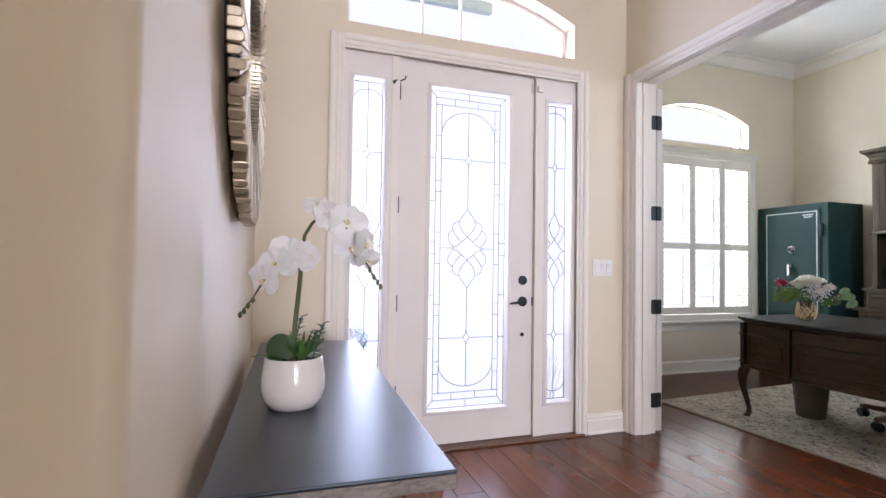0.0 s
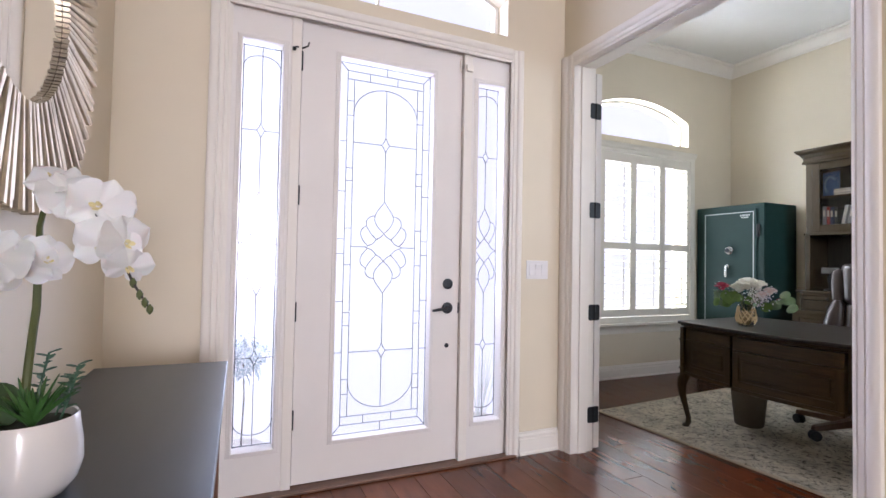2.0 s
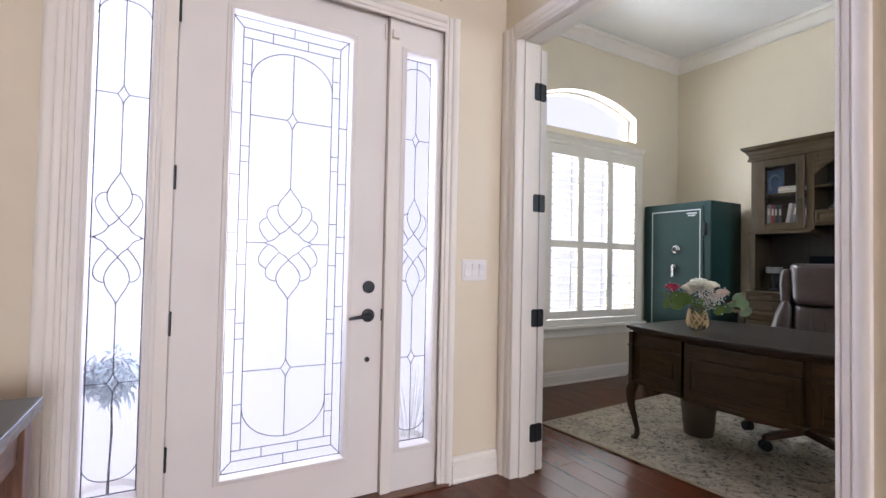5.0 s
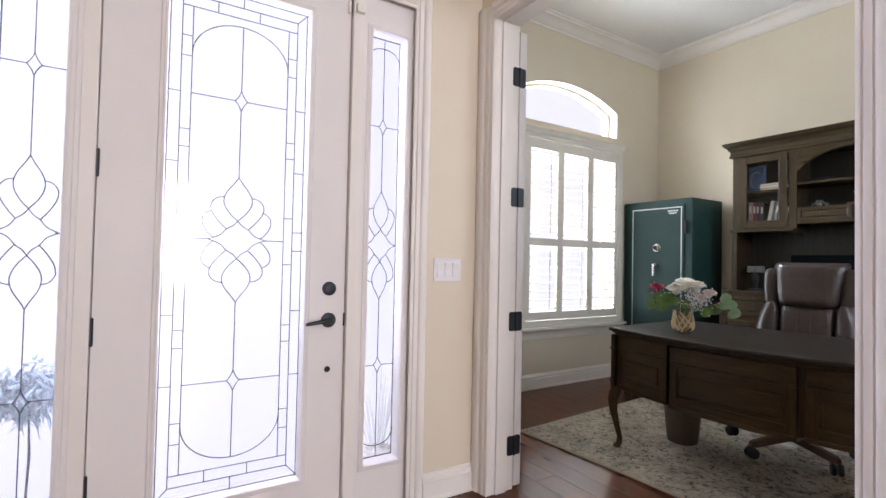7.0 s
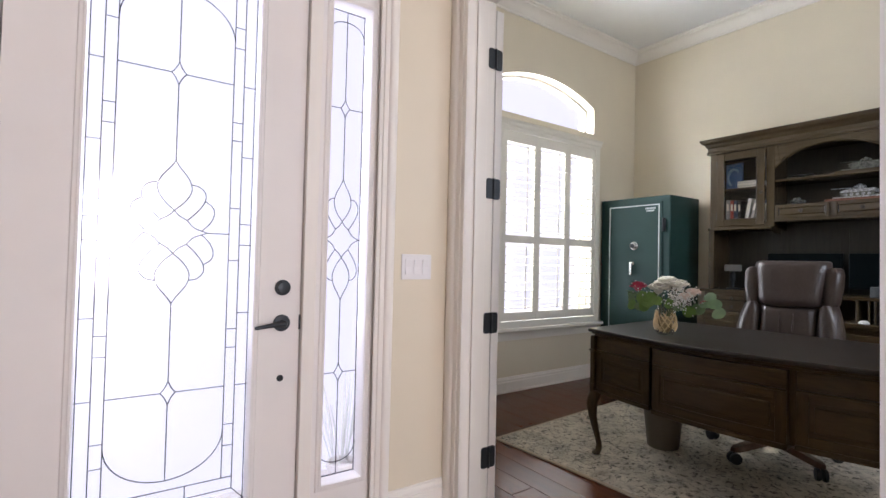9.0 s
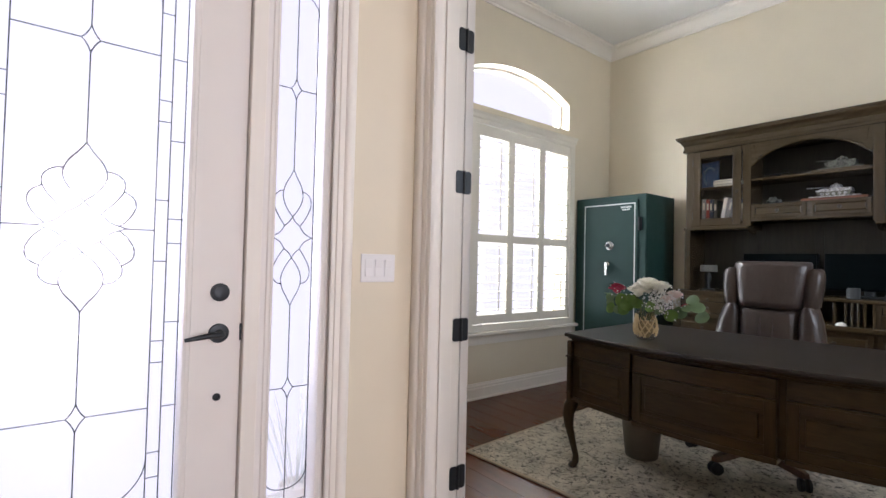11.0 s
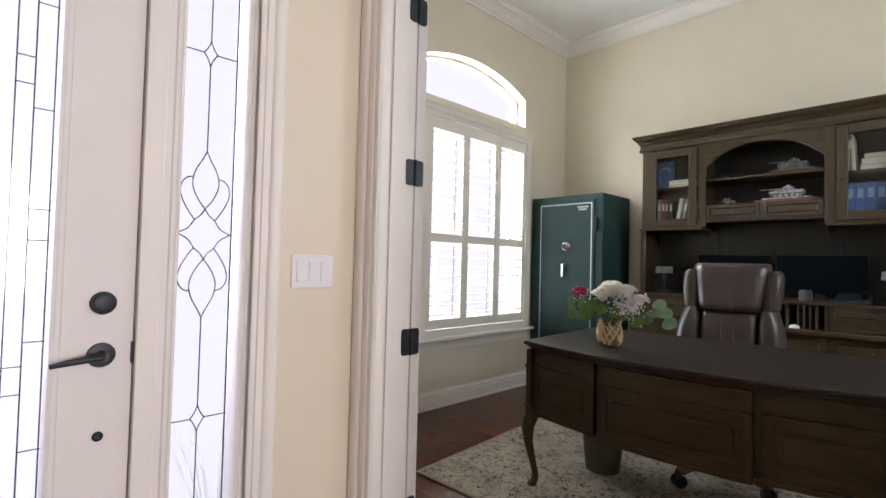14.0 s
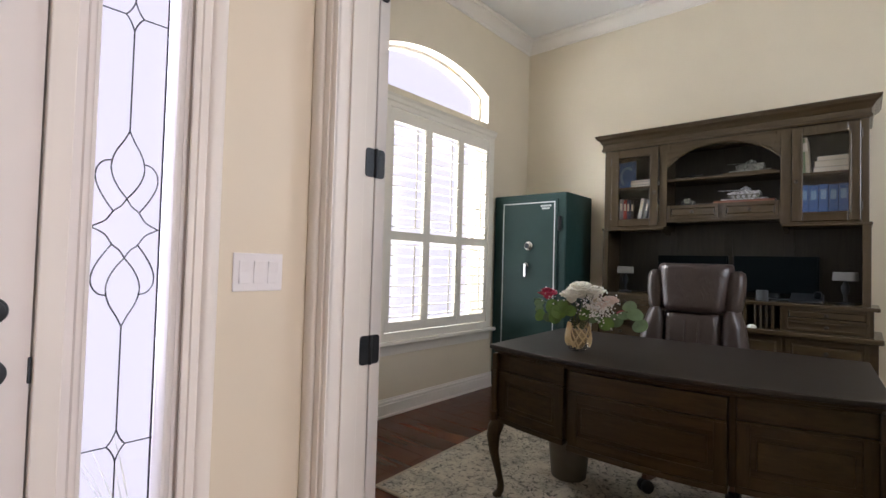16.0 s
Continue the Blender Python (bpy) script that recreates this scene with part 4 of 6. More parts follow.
# ---- office rug ----
m_rug, nt, b = base_mat("distressed_rug", 0.95, 0, 0.1)
v = coords(nt, (1, 1, 1))
n1 = noise_node(nt, v, 5.0, 8, 0.7, 1.2)
n2 = noise_node(nt, v, 34.0, 6, 0.74, 0.8)
n3 = noise_node(nt, v, 240.0, 2)
vor = nt.nodes.new("ShaderNodeTexVoronoi")
vor.inputs["Scale"].default_value = 4.2
nt.links.new(v, vor.inputs["Vector"])
c = ramp(nt, n1, [(0.33, (0.27, 0.26, 0.235)), (0.48, (0.54, 0.50, 0.42)), (0.66, (0.70, 0.65, 0.55))])
c = mixc(nt, c, (0.05, 0.052, 0.058), ramp(nt, n2, [(0.505, (0, 0, 0)), (0.625, (0.95, 0.95, 0.95))]))
c = mixc(nt, c, (0.20, 0.14, 0.08), ramp(nt, vor.outputs["Distance"], [(0.05, (0.30, 0.30, 0.30)), (0.3, (0, 0, 0))]))
nt.links.new(c, b.inputs["Base Color"])
bump(nt, b, n3, 0.6, 0.003)
M_RUGEDGE = paint("beige_rug_binding", (0.45, 0.38, 0.29), 0.95, 0.1, 300, 0.5)
rug_m = pose(5.805, 5.665, 0, 0, 0, 4.0)
rug = thing("area_rug", label="grey and beige distressed area rug with a pale binding", category="rug", m=rug_m)
RW, RL = 2.15, 3.05
part("rug_field", B(0.02, -RL + 0.02, 0.0005, RW - 0.02, -0.02, 0.011), m_rug, rug, "faded grey and beige pattern")
for a in ((0, -RL, 0.0005, 0.02, 0, 0.0115), (RW - 0.02, -RL, 0.0005, RW, 0, 0.0115), (0.02, -0.02, 0.0005, RW - 0.02, 0, 0.0115), (0.02, -RL, 0.0005, RW - 0.02, -RL + 0.02, 0.0115)):
    part("binding", B(*a), M_RUGEDGE, rug, bevel=0.003)

# ---- safe ----
M_SAFE = paint("dark_green_safe_paint", (0.016, 0.050, 0.046), 0.52, 0.12, 500, 0.25, 0.0, 0.3)
M_STRIPE = paint("silver_pinstripe", (0.62, 0.66, 0.66), 0.35, 0.05)
M_CHROME = paint("chrome", (0.75, 0.75, 0.76), 0.12, 0.03, 60, 0.02, 1.0)
SX, SY0, SY1, SZ = 7.955, 5.70, 6.455, 1.83
sf = thing("gun_safe", (8.2, 6.08, 0), "tall dark green steel safe with silver pinstripe and dial", "safe")
part("body", B(SX + 0.02, SY0, 0.0, 8.475, SY1, SZ), M_SAFE, sf, bevel=0.006)
part("collar", B(SX, SY0 + 0.001, 0.001, SX + 0.0195, SY1 - 0.001, SZ - 0.001), M_SAFE, sf, bevel=0.006)
D_Y0, D_Y1, D_Z0, D_Z1 = SY0 + 0.075, SY1 - 0.085, 0.10, SZ - 0.055
sd = part("door", B(SX - 0.012, D_Y0, D_Z0, SX - 0.001, D_Y1, D_Z1), M_SAFE, sf, bevel=0.004)
q = 0.024
for a in ((D_Y0 + q, D_Z0 + q, D_Y0 + q + 0.010, D_Z1 - q), (D_Y1 - q - 0.010, D_Z0 + q, D_Y1 - q, D_Z1 - q), (D_Y0 + q + 0.010, D_Z1 - q - 0.010, D_Y1 - q - 0.010, D_Z1 - q), (D_Y0 + q + 0.010, D_Z0 + q, D_Y1 - q - 0.010, D_Z0 + q + 0.010)):
    part("pinstripe", B(SX - 0.0145, a[0], a[1], SX - 0.0125, a[2], a[3]), M_STRIPE, sd, "silver pinstripe")
for z0, z1, y0, y1 in ((1.706, 1.722, 5.84, 5.95), (1.684, 1.699, 5.855, 5.935)):
    n = 7
    for i in range(n):
        ya, w = y0 + (y1 - y0) * i / n, (y1 - y0) / n * 0.72
        part("lettering", B(SX - 0.0140, ya, z0, SX - 0.0125, ya + w, z1), M_STRIPE, sd)
dial = part("dial", lathe(bmesh.new(), [(0.044, -0.012), (0.044, -0.018), (0.040, -0.024), (0.034, -0.026), (0.033, -0.040), (0.026, -0.046), (0.010, -0.047)], (SX, 6.06, 1.352), 36, "x"), M_CHROME, sf, "chrome combination dial", smooth=True)
part("dial_ring", lathe(bmesh.new(), [(0.024, -0.046), (0.024, -0.0485), (0.016, -0.0485)], (SX, 6.06, 1.352), 28, "x"), M_BLACK, dial)
hub = part("handle_hub", lathe(bmesh.new(), [(0.022, -0.012), (0.022, -0.03), (0.012, -0.034)], (SX, 6.075, 1.175), 20, "x"), M_CHROME, sf, smooth=True)
part("handle", B(SX - 0.056, 6.060, 1.065, SX - 0.034, 6.092, 1.195), M_CHROME, hub, "chrome lever handle", bevel=0.009)
for z in (1.55, 0.35):
    part("hinge", lathe(bmesh.new(), [(0.013, -0.062), (0.016, -0.058), (0.016, 0.058), (0.013, 0.062)], (SX - 0.014, D_Y0 - 0.020, z), 14), M_BLACK, sf, "black hinge", smooth=True)

# ---- desk ----
M_DESK = wood("dark_walnut_desk", (0.025, 0.0155, 0.0055), (0.047, 0.030, 0.0105), (0.070, 0.045, 0.017), (10, 1.0, 10), 4, 0.38, 0.06, 0, 0.28, 0.25)
M_DESKTOP = wood("dark_walnut_top", (0.010, 0.0075, 0.0055), (0.018, 0.013, 0.0095), (0.028, 0.020, 0.015), (10, 0.9, 10), 4, 0.40, 0.08, 0, 0.38)
M_DESKV = wood("dark_walnut_upright", (0.025, 0.0155, 0.0055), (0.047, 0.030, 0.0105), (0.070, 0.045, 0.017), (10, 10, 1.0), 4, 0.38, 0.06, 0, 0.28, 0.25)
DK = pose(6.60, 4.45, 0.011, 0, 0, 3.5)
desk = thing("executive_desk", label="dark walnut executive desk with bowed panelled front and cabriole legs", category="desk", m=DK)
TOPZ = 0.763


def front(y, bow=0.11, end=-0.395, half=0.72):
    return end - bow * (1 - (y / half) ** 2)


def bent(bm, y0, y1, z0, z1, d0, d1, n=8, bow=0.11):
    """A board that follows the desk's bowed front, d0 to d1 metres before it."""
    cols = []
    for i in range(n + 1):
        y = y0 + (y1 - y0) * i / n
        x = front(y, bow)
        cols.append([bm.verts.new((x - d, y, z)) for d, z in ((d0, z0), (d1, z0), (d1, z1), (d0, z1))])
    for a, b_ in zip(cols, cols[1:]):
        for k in range(4):
            bm.faces.new((a[k], a[(k + 1) % 4], b_[(k + 1) % 4], b_[k]))
    bm.faces.new(cols[0][::-1]), bm.faces.new(cols[-1])
    return bm


def top_slab(bm, z0, z1, grow):
    pts = [(front(y, 0.125, -0.445 - grow, 0.75), y * (1 + grow / 0.75)) for y in [-0.75 + 1.5 * i / 24 for i in range(25)]] + [(0.44 + grow, 0.75 + grow), (0.44 + grow, -0.75 - grow)]
    prism(bm, pts, "z", z0, z1)
    return bm


part("desktop", top_slab(bmesh.new(), TOPZ - 0.022, TOPZ, 0.0), M_DESKTOP, desk, "dark brown bowed top", bevel=0.006, segments=3)
part("top_moulding", top_slab(bmesh.new(), TOPZ - 0.034, TOPZ - 0.0225, -0.016), M_DESK, desk, bevel=0.004)
part("cove_moulding", top_slab(bmesh.new(), TOPZ - 0.046, TOPZ - 0.0345, -0.03), M_DESK, desk, bevel=0.004)
BZ0, BZ1 = 0.385, TOPZ - 0.0465
bm = bmesh.new()
pts = [(front(y) + 0.03, y) for y in [-0.70 + 1.4 * i / 16 for i in range(17)]] + [(0.38, 0.70), (0.38, -0.70)]
prism(bm, pts, "z", BZ0 + 0.02, BZ1)
part("carcass", bm, M_DESK, desk)
# the three fields of the front: drawer rail above, raised panel below
for y0, y1, dd in ((0.335, 0.715, 0.0), (-0.300, 0.295, 0.034), (-0.715, -0.325, 0.0)):
    part("drawer_rail", bent(bmesh.new(), y0, y1, BZ1 - 0.085, BZ1 - 0.004, -0.03, dd + 0.002), M_DESK, desk, bevel=0.003)
    part("rail_bead", bent(bmesh.new(), y0, y1, BZ1 - 0.096, BZ1 - 0.086, -0.03, dd + 0.010), M_DESK, desk, bevel=0.003)
    fld = part("field", bent(bmesh.new(), y0, y1, BZ0, BZ1 - 0.097, -0.03, dd - 0.008), M_DESK, desk)
    z0, z1 = BZ0 + 0.012, BZ1 - 0.0965
    for a in ((y0, y0 + 0.042, z0, z1), (y1 - 0.042, y1, z0, z1)):
        part("stile", bent(bmesh.new(), *a, dd - 0.008, dd + 0.006, 3), M_DESKV, fld, bevel=0.002)
    for a in ((y0 + 0.042, y1 - 0.042, z0, z0 + 0.045), (y0 + 0.042, y1 - 0.042, z1 - 0.035, z1)):
        part("rail", bent(bmesh.new(), *a, dd - 0.008, dd + 0.006), M_DESK, fld, bevel=0.002)
    part("raised_panel", bent(bmesh.new(), y0 + 0.060, y1 - 0.060, z0 + 0.063, z1 - 0.053, dd - 0.008, dd + 0.006), M_DESK, fld, bevel=0.013, segments=3)
    bm = bmesh.new()
    for a in ((y0 + 0.042, y0 + 0.060, z0 + 0.045, z1 - 0.035), (y1 - 0.060, y1 - 0.042, z0 + 0.045, z1 - 0.035)):
        bent(bm, *a, dd - 0.008, dd - 0.002, 2)
    for a in ((y0 + 0.060, y1 - 0.060, z0 + 0.045, z0 + 0.063), (y0 + 0.060, y1 - 0.060, z1 - 0.053, z1 - 0.035)):
        bent(bm, *a, dd - 0.008, dd - 0.002)
    part("panel_moulding", bm, M_DESK, fld)
    part("base_moulding", bent(bmesh.new(), y0 - 0.004, y1 + 0.004, BZ0 - 0.012, BZ0 + 0.012, -0.03, dd + 0.014), M_DESK, desk, bevel=0.005)
for y0, y1, d1 in ((0.295, 0.335, -0.02), (-0.325, -0.300, 0.004)):
    part("pilaster", bent(bmesh.new(), y0, y1, BZ0 + 0.002, BZ1, -0.03, d1, 2), M_DESKV, desk, bevel=0.004)
for y in (0.715, -0.745):
    part("corner_post", B(-0.425, y, BZ0 - 0.012, -0.36, y + 0.03, BZ1), M_DESKV, desk, bevel=0.006)
    for z in (BZ1 - 0.094, BZ0 + 0.03):
        part("post_ring", B(-0.432, y - 0.004, z, -0.356, y + 0.034, z + 0.012), M_DESK, desk, bevel=0.004)
    s = 1 if y > 0 else -1
    part("end_panel", B(-0.36, s * 0.70 - 0.008 + 0.008 * s, BZ0, 0.38, s * 0.70 + 0.008 + 0.008 * s, BZ1), M_DESK, desk, bevel=0.003)


def cabriole(sx, sy):
    bm = bmesh.new()
    prof = [(0.0, 0.385, 0.034), (0.018, 0.35, 0.035), (0.030, 0.305, 0.030), (0.026, 0.23, 0.022), (0.004, 0.13, 0.017), (-0.012, 0.06, 0.015), (-0.010, 0.025, 0.017), (0.004, 0.008, 0.022), (0.004, 0.0, 0.020)]
    rows = []
    for off, z, w in prof:
        w *= 1.15
        cx, cy = sx * (0.385 + off), sy * (0.715 + off * 0.6)
        rows.append([bm.verts.new((cx + w * math.cos(a), cy + w * math.sin(a), z)) for a in [k * math.pi / 5 for k in range(10)]])
    for a, b_ in zip(rows, rows[1:]):
        for k in range(10):
            bm.faces.new((a[k], a[(k + 1) % 10], b_[(k + 1) % 10], b_[k]))
    bm.faces.new(rows[0][::-1]), bm.faces.new(rows[-1])
    return bm


for sx in (-1, 1):
    for sy in (-1, 1):
        part("leg", cabriole(sx, sy), M_DESKV, desk, "curved cabriole leg", smooth=True)

# ---- waste bin under the desk ----
M_BIN = paint("grey_brown_plastic", (0.125, 0.108, 0.085), 0.55, 0.06, 120, 0.1)
bn = thing("waste_bin", (6.635, 4.985, 0.011), "grey-brown tapered plastic waste bin under the desk", "bin")
part("bucket", lathe(bmesh.new(), [(0.088, 0), (0.094, 0.006), (0.122, 0.29), (0.129, 0.295), (0.129, 0.31), (0.120, 0.31), (0.116, 0.28), (0.087, 0.012)], (6.635, 4.985, 0.0115), 36), M_BIN, bn, smooth=True)

# ---- leather chair ----
M_LEATHER = paint("dark_brown_leather", (0.047, 0.032, 0.028), 0.30, 0.15, 200, 0.14, 0, 0.5, 9)
nt = M_LEATHER.node_tree
creases = noise_node(nt, coords(nt, (1, 2.2, 0.9)), 9, 3, 0.5, 1.8)
fold = nt.nodes.new("ShaderNodeBump")
fold.inputs["Strength"].default_value, fold.inputs["Distance"].default_value = 0.30, 0.012
nt.links.new(creases, fold.inputs["Height"])
nt.links.new(fold.outputs[0], [n for n in nt.nodes if n.bl_idname == "ShaderNodeBump" and n != fold][0].inputs["Normal"])
M_SEAM = paint("dark_leather_seam", (0.010, 0.007, 0.006), 0.6)
M_CHBASE = wood("chair_base_wood", (0.05, 0.02, 0.01), (0.09, 0.04, 0.02), (0.13, 0.06, 0.03), (4, 4, 4), 5, 0.3)
CH = pose(7.125, 4.505, 0.011, 0, 0, 6)
ch = thing("office_chair", label="high-backed dark brown leather office chair behind the desk", category="chair", m=CH)


def cushion(bm, outline, depth, puff, cx, tilt=0.0, n=12):
    """A padded panel facing -x: outline rows of (z, half width, x shift), puffed forwards."""
    front_rows, back_rows = [], []
    for z, w, sx in outline:
        fr, bk = [], []
        for j in range(n + 1):
            v = -1 + 2 * j / n
            edge = (1 - v * v) ** 0.5 if abs(v) < 1 else 0
            fr.append(bm.verts.new((cx + sx - puff * edge ** 0.7, v * w, z)))
            bk.append(bm.verts.new((cx + sx + depth * (0.35 + 0.65 * edge), v * w, z)))
        front_rows.append(fr), back_rows.append(bk)
    for rows, flip in ((front_rows, False), (back_rows, True)):
        for a, b_ in zip(rows, rows[1:]):
            for j in range(n):
                f = (a[j], a[j + 1], b_[j + 1], b_[j])
                bm.faces.new(f[::-1] if flip else f)
    for a, b_ in ((front_rows[0], back_rows[0]), (front_rows[-1], back_rows[-1])):
        for j in range(n):
            bm.faces.new((a[j], a[j + 1], b_[j + 1], b_[j]))
    for j in (0, n):
        for i in range(len(outline) - 1):
            bm.faces.new((front_rows[i][j], front_rows[i + 1][j], back_rows[i + 1][j], back_rows[i][j]))
    return bm


bx = 0.17
part("backrest", cushion(bmesh.new(), [(0.50, 0.200, -0.07), (0.56, 0.222, -0.055), (0.66, 0.232, -0.03), (0.76, 0.230, -0.008), (0.84, 0.224, 0.008), (0.91, 0.214, 0.020), (0.95, 0.214, 0.030), (1.02, 0.222, 0.044), (1.10, 0.224, 0.060), (1.135, 0.214, 0.070), (1.15, 0.19, 0.078)], 0.06, 0.025, bx), M_LEATHER, ch, "padded leather back with side wings", smooth=True)
part("head_cushion", cushion(bmesh.new(), [(0.908, 0.120, 0.024), (0.912, 0.150, 0.008), (0.926, 0.168, 0.000), (0.955, 0.177, 0.000), (1.00, 0.184, 0.010), (1.07, 0.195, 0.028), (1.13, 0.205, 0.044), (1.170, 0.208, 0.054), (1.190, 0.205, 0.066), (1.200, 0.196, 0.082), (1.203, 0.180, 0.095)], 0.05, 0.080, bx), M_LEATHER, ch, "padded leather headrest", smooth=True)
part("lumbar_cushion", cushion(bmesh.new(), [(0.52, 0.136, -0.075), (0.54, 0.146, -0.085), (0.66, 0.152, -0.062), (0.80, 0.158, -0.034), (0.875, 0.160, -0.016), (0.900, 0.156, -0.006), (0.914, 0.140, 0.012)], 0.05, 0.060, bx), M_LEATHER, ch, "padded leather lumbar cushion", smooth=True)
for s in (-1, 1):
    bm = cushion(bmesh.new(), [(0.52, 0.034, -0.065), (0.55, 0.052, -0.066), (0.66, 0.064, -0.046), (0.76, 0.066, -0.022), (0.84, 0.058, -0.002), (0.90, 0.044, 0.012), (0.930, 0.024, 0.022)], 0.05, 0.075, bx, n=10)
    bmesh.ops.rotate(bm, verts=bm.verts, cent=(bx, 0, 0), matrix=Matrix.Rotation(s * 0.35, 3, "Z"))
    bmesh.ops.translate(bm, verts=bm.verts, vec=(-0.008, s * 0.206, 0))
    for v_ in bm.verts:
        v_.co.y += s * max(0.0, 0.90 - v_.co.z) * 0.16
    part("side_wing", bm, M_LEATHER, ch, "padded leather side wing", smooth=True)
    bm = cushion(bmesh.new(), [(0.915, 0.020, 0.016), (0.935, 0.042, 0.020), (1.04, 0.052, 0.042), (1.12, 0.050, 0.060), (1.150, 0.040, 0.070), (1.162, 0.018, 0.082)], 0.045, 0.055, bx, n=10)
    bmesh.ops.rotate(bm, verts=bm.verts, cent=(bx, 0, 0), matrix=Matrix.Rotation(s * 0.20, 3, "Z"))
    bmesh.ops.translate(bm, verts=bm.verts, vec=(-0.002, s * 0.206, 0))
    part("head_wing", bm, M_LEATHER, ch, "padded leather head wing", smooth=True)
for y in (-0.038, 0.030):
    part("channel_fold", tube(bmesh.new(), [(bx - 0.121, y, 0.60), (bx - 0.112, y * 1.02, 0.70), (bx - 0.094, y * 1.05, 0.80), (bx - 0.078, y * 1.02, 0.872)], [0.002, 0.006, 0.006, 0.002], 8), M_LEATHER, ch, smooth=True)
# stitched seams beside the cushions
for s in (-1, 1):
    part("seam", tube(bmesh.new(), [(bx - 0.085, s * 0.146, 0.56), (bx - 0.070, s * 0.154, 0.68), (bx - 0.040, s * 0.160, 0.80), (bx - 0.018, s * 0.162, 0.89)], 0.004, 6), M_SEAM, ch, smooth=True)
bm = B(-0.30, -0.26, 0.42, 0.17, 0.26, 0.53)
part("seat", bm, M_LEATHER, ch, bevel=0.045, segments=4, smooth=True)
for s in (-1, 1):
    bm = tube(bmesh.new(), [(0.10, s * 0.27, 0.45), (0.08, s * 0.315, 0.52), (0.02, s * 0.315, 0.66), (-0.06, s * 0.315, 0.70), (-0.22, s * 0.32, 0.695), (-0.26, s * 0.31, 0.66), (-0.22, s * 0.30, 0.55), (-0.16, s * 0.27, 0.45)], 0.022, 8)
    arm = part("armrest", bm, M_CHBASE, ch, "dark curved armrest", smooth=True)
    part("arm_pad", B(-0.24, s * 0.325 - 0.032, 0.705, -0.02, s * 0.325 + 0.032, 0.735), M_LEATHER, arm, bevel=0.013, segments=3, smooth=True)
part("gas_lift", lathe(bmesh.new(), [(0.03, 0.10), (0.03, 0.26), (0.018, 0.262), (0.018, 0.42)], (-0.05, 0.03, 0), 14), M_BLACK, ch, smooth=True)
for k in range(5):
    a = radians(161.6 + 72 * k)
    ux, uy = math.cos(a), math.sin(a)
    px, py = -uy, ux
    bm = bmesh.new()
    rows = []
    for rr, w, zb, zt in ((0.02, 0.036, 0.085, 0.135), (0.14, 0.031, 0.080, 0.118), (0.330, 0.025, 0.072, 0.104), (0.358, 0.015, 0.074, 0.098)):
        rows.append([bm.verts.new((-0.05 + ux * rr + px * s * w, 0.03 + uy * rr + py * s * w, z)) for s, z in ((-1, zb), (1, zb), (0.7, zt), (-0.7, zt))])
    for r0, r1 in zip(rows, rows[1:]):
        for j in range(4):
            bm.faces.new((r0[j], r0[(j + 1) % 4], r1[(j + 1) % 4], r1[j]))
    bm.faces.new(rows[0][::-1]), bm.faces.new(rows[-1])
    spoke = part("base_spoke", bm, M_CHBASE, ch, "wood-capped black spoke")
    cx, cy = -0.05 + ux * 0.343, 0.03 + uy * 0.343
    for s in (-1, 1):
        me_c = lathe(bmesh.new(), [(0.014, -0.011), (0.032, -0.010), (0.035, 0), (0.032, 0.010), (0.014, 0.011)], (0, 0, 0), 16, "x")
        bmesh.ops.rotate(me_c, verts=me_c.verts, matrix=Matrix.Rotation(a + 1.1, 3, "Z"))
        bmesh.ops.translate(me_c, verts=me_c.verts, vec=(cx + math.cos(a + 1.1) * 0.015 * s, cy + math.sin(a + 1.1) * 0.017 * s, 0.0355))
        part("caster", me_c, M_BLACK, spoke, "black twin caster", smooth=True)

# ---- vase of flowers on the desk ----
M_VGLASS = glass("vase_glass", tint=(0.95, 0.93, 0.9))
M_VTWIG = paint("golden_rattan", (0.74, 0.57, 0.30), 0.5, 0.25, 80, 0.3)
M_ROSE = paint("pink_petal", (0.60, 0.04, 0.11), 0.5, 0.2, 90, 0.3)
M_BLUSH = paint("blush_petal", (0.75, 0.48, 0.42), 0.5, 0.12, 90, 0.3)
M_CREAM = paint("cream_petal", (0.96, 0.94, 0.84), 0.55, 0.08, 90, 0.3)
for m_p in (M_CREAM, M_BLUSH, M_PETAL):
    nt = m_p.node_tree
    out, pb = nt.nodes["Material Output"], nt.nodes["Principled BSDF"]
    tl, mx = nt.nodes.new("ShaderNodeBsdfTranslucent"), nt.nodes.new("ShaderNodeMixShader")
    tl.inputs[0].default_value = rgb((0.95, 0.93, 0.88))
    mx.inputs[0].default_value = 0.55 if m_p != M_PETAL else 0.28
    nt.links.new(pb.outputs[0], mx.inputs[1])
    nt.links.new(tl.outputs[0], mx.inputs[2])
    nt.links.new(mx.outputs[0], out.inputs[0])
M_EUCA = paint("eucalyptus_leaf", (0.135, 0.215, 0.10), 0.5, 0.25, 40, 0.2, 0, 0.4, 25)
M_FERN = paint("fresh_green_leaf", (0.11, 0.215, 0.035), 0.45, 0.3, 40, 0.2, 0, 0.4, 25)
VX, VY, VZ = 6.30, 4.785, 0.775
vs_ = thing("flower_vase", (VX, VY, VZ), "small glass vase of white and pink flowers wrapped in golden twigs", "vase")
VP = [(0.036, 0.0), (0.045, 0.006), (0.057, 0.040), (0.059, 0.060), (0.051, 0.110), (0.045, 0.140), (0.047, 0.150)]
vob = part("vessel", lathe(bmesh.new(), VP + [(0.043, 0.150), (0.041, 0.140), (0.047, 0.108), (0.055, 0.060), (0.053, 0.042), (0.041, 0.010), (0.03, 0.008)], (VX, VY, VZ), 32), M_VGLASS, vs_, "clear glass vessel", smooth=True)
vob.visible_shadow = False
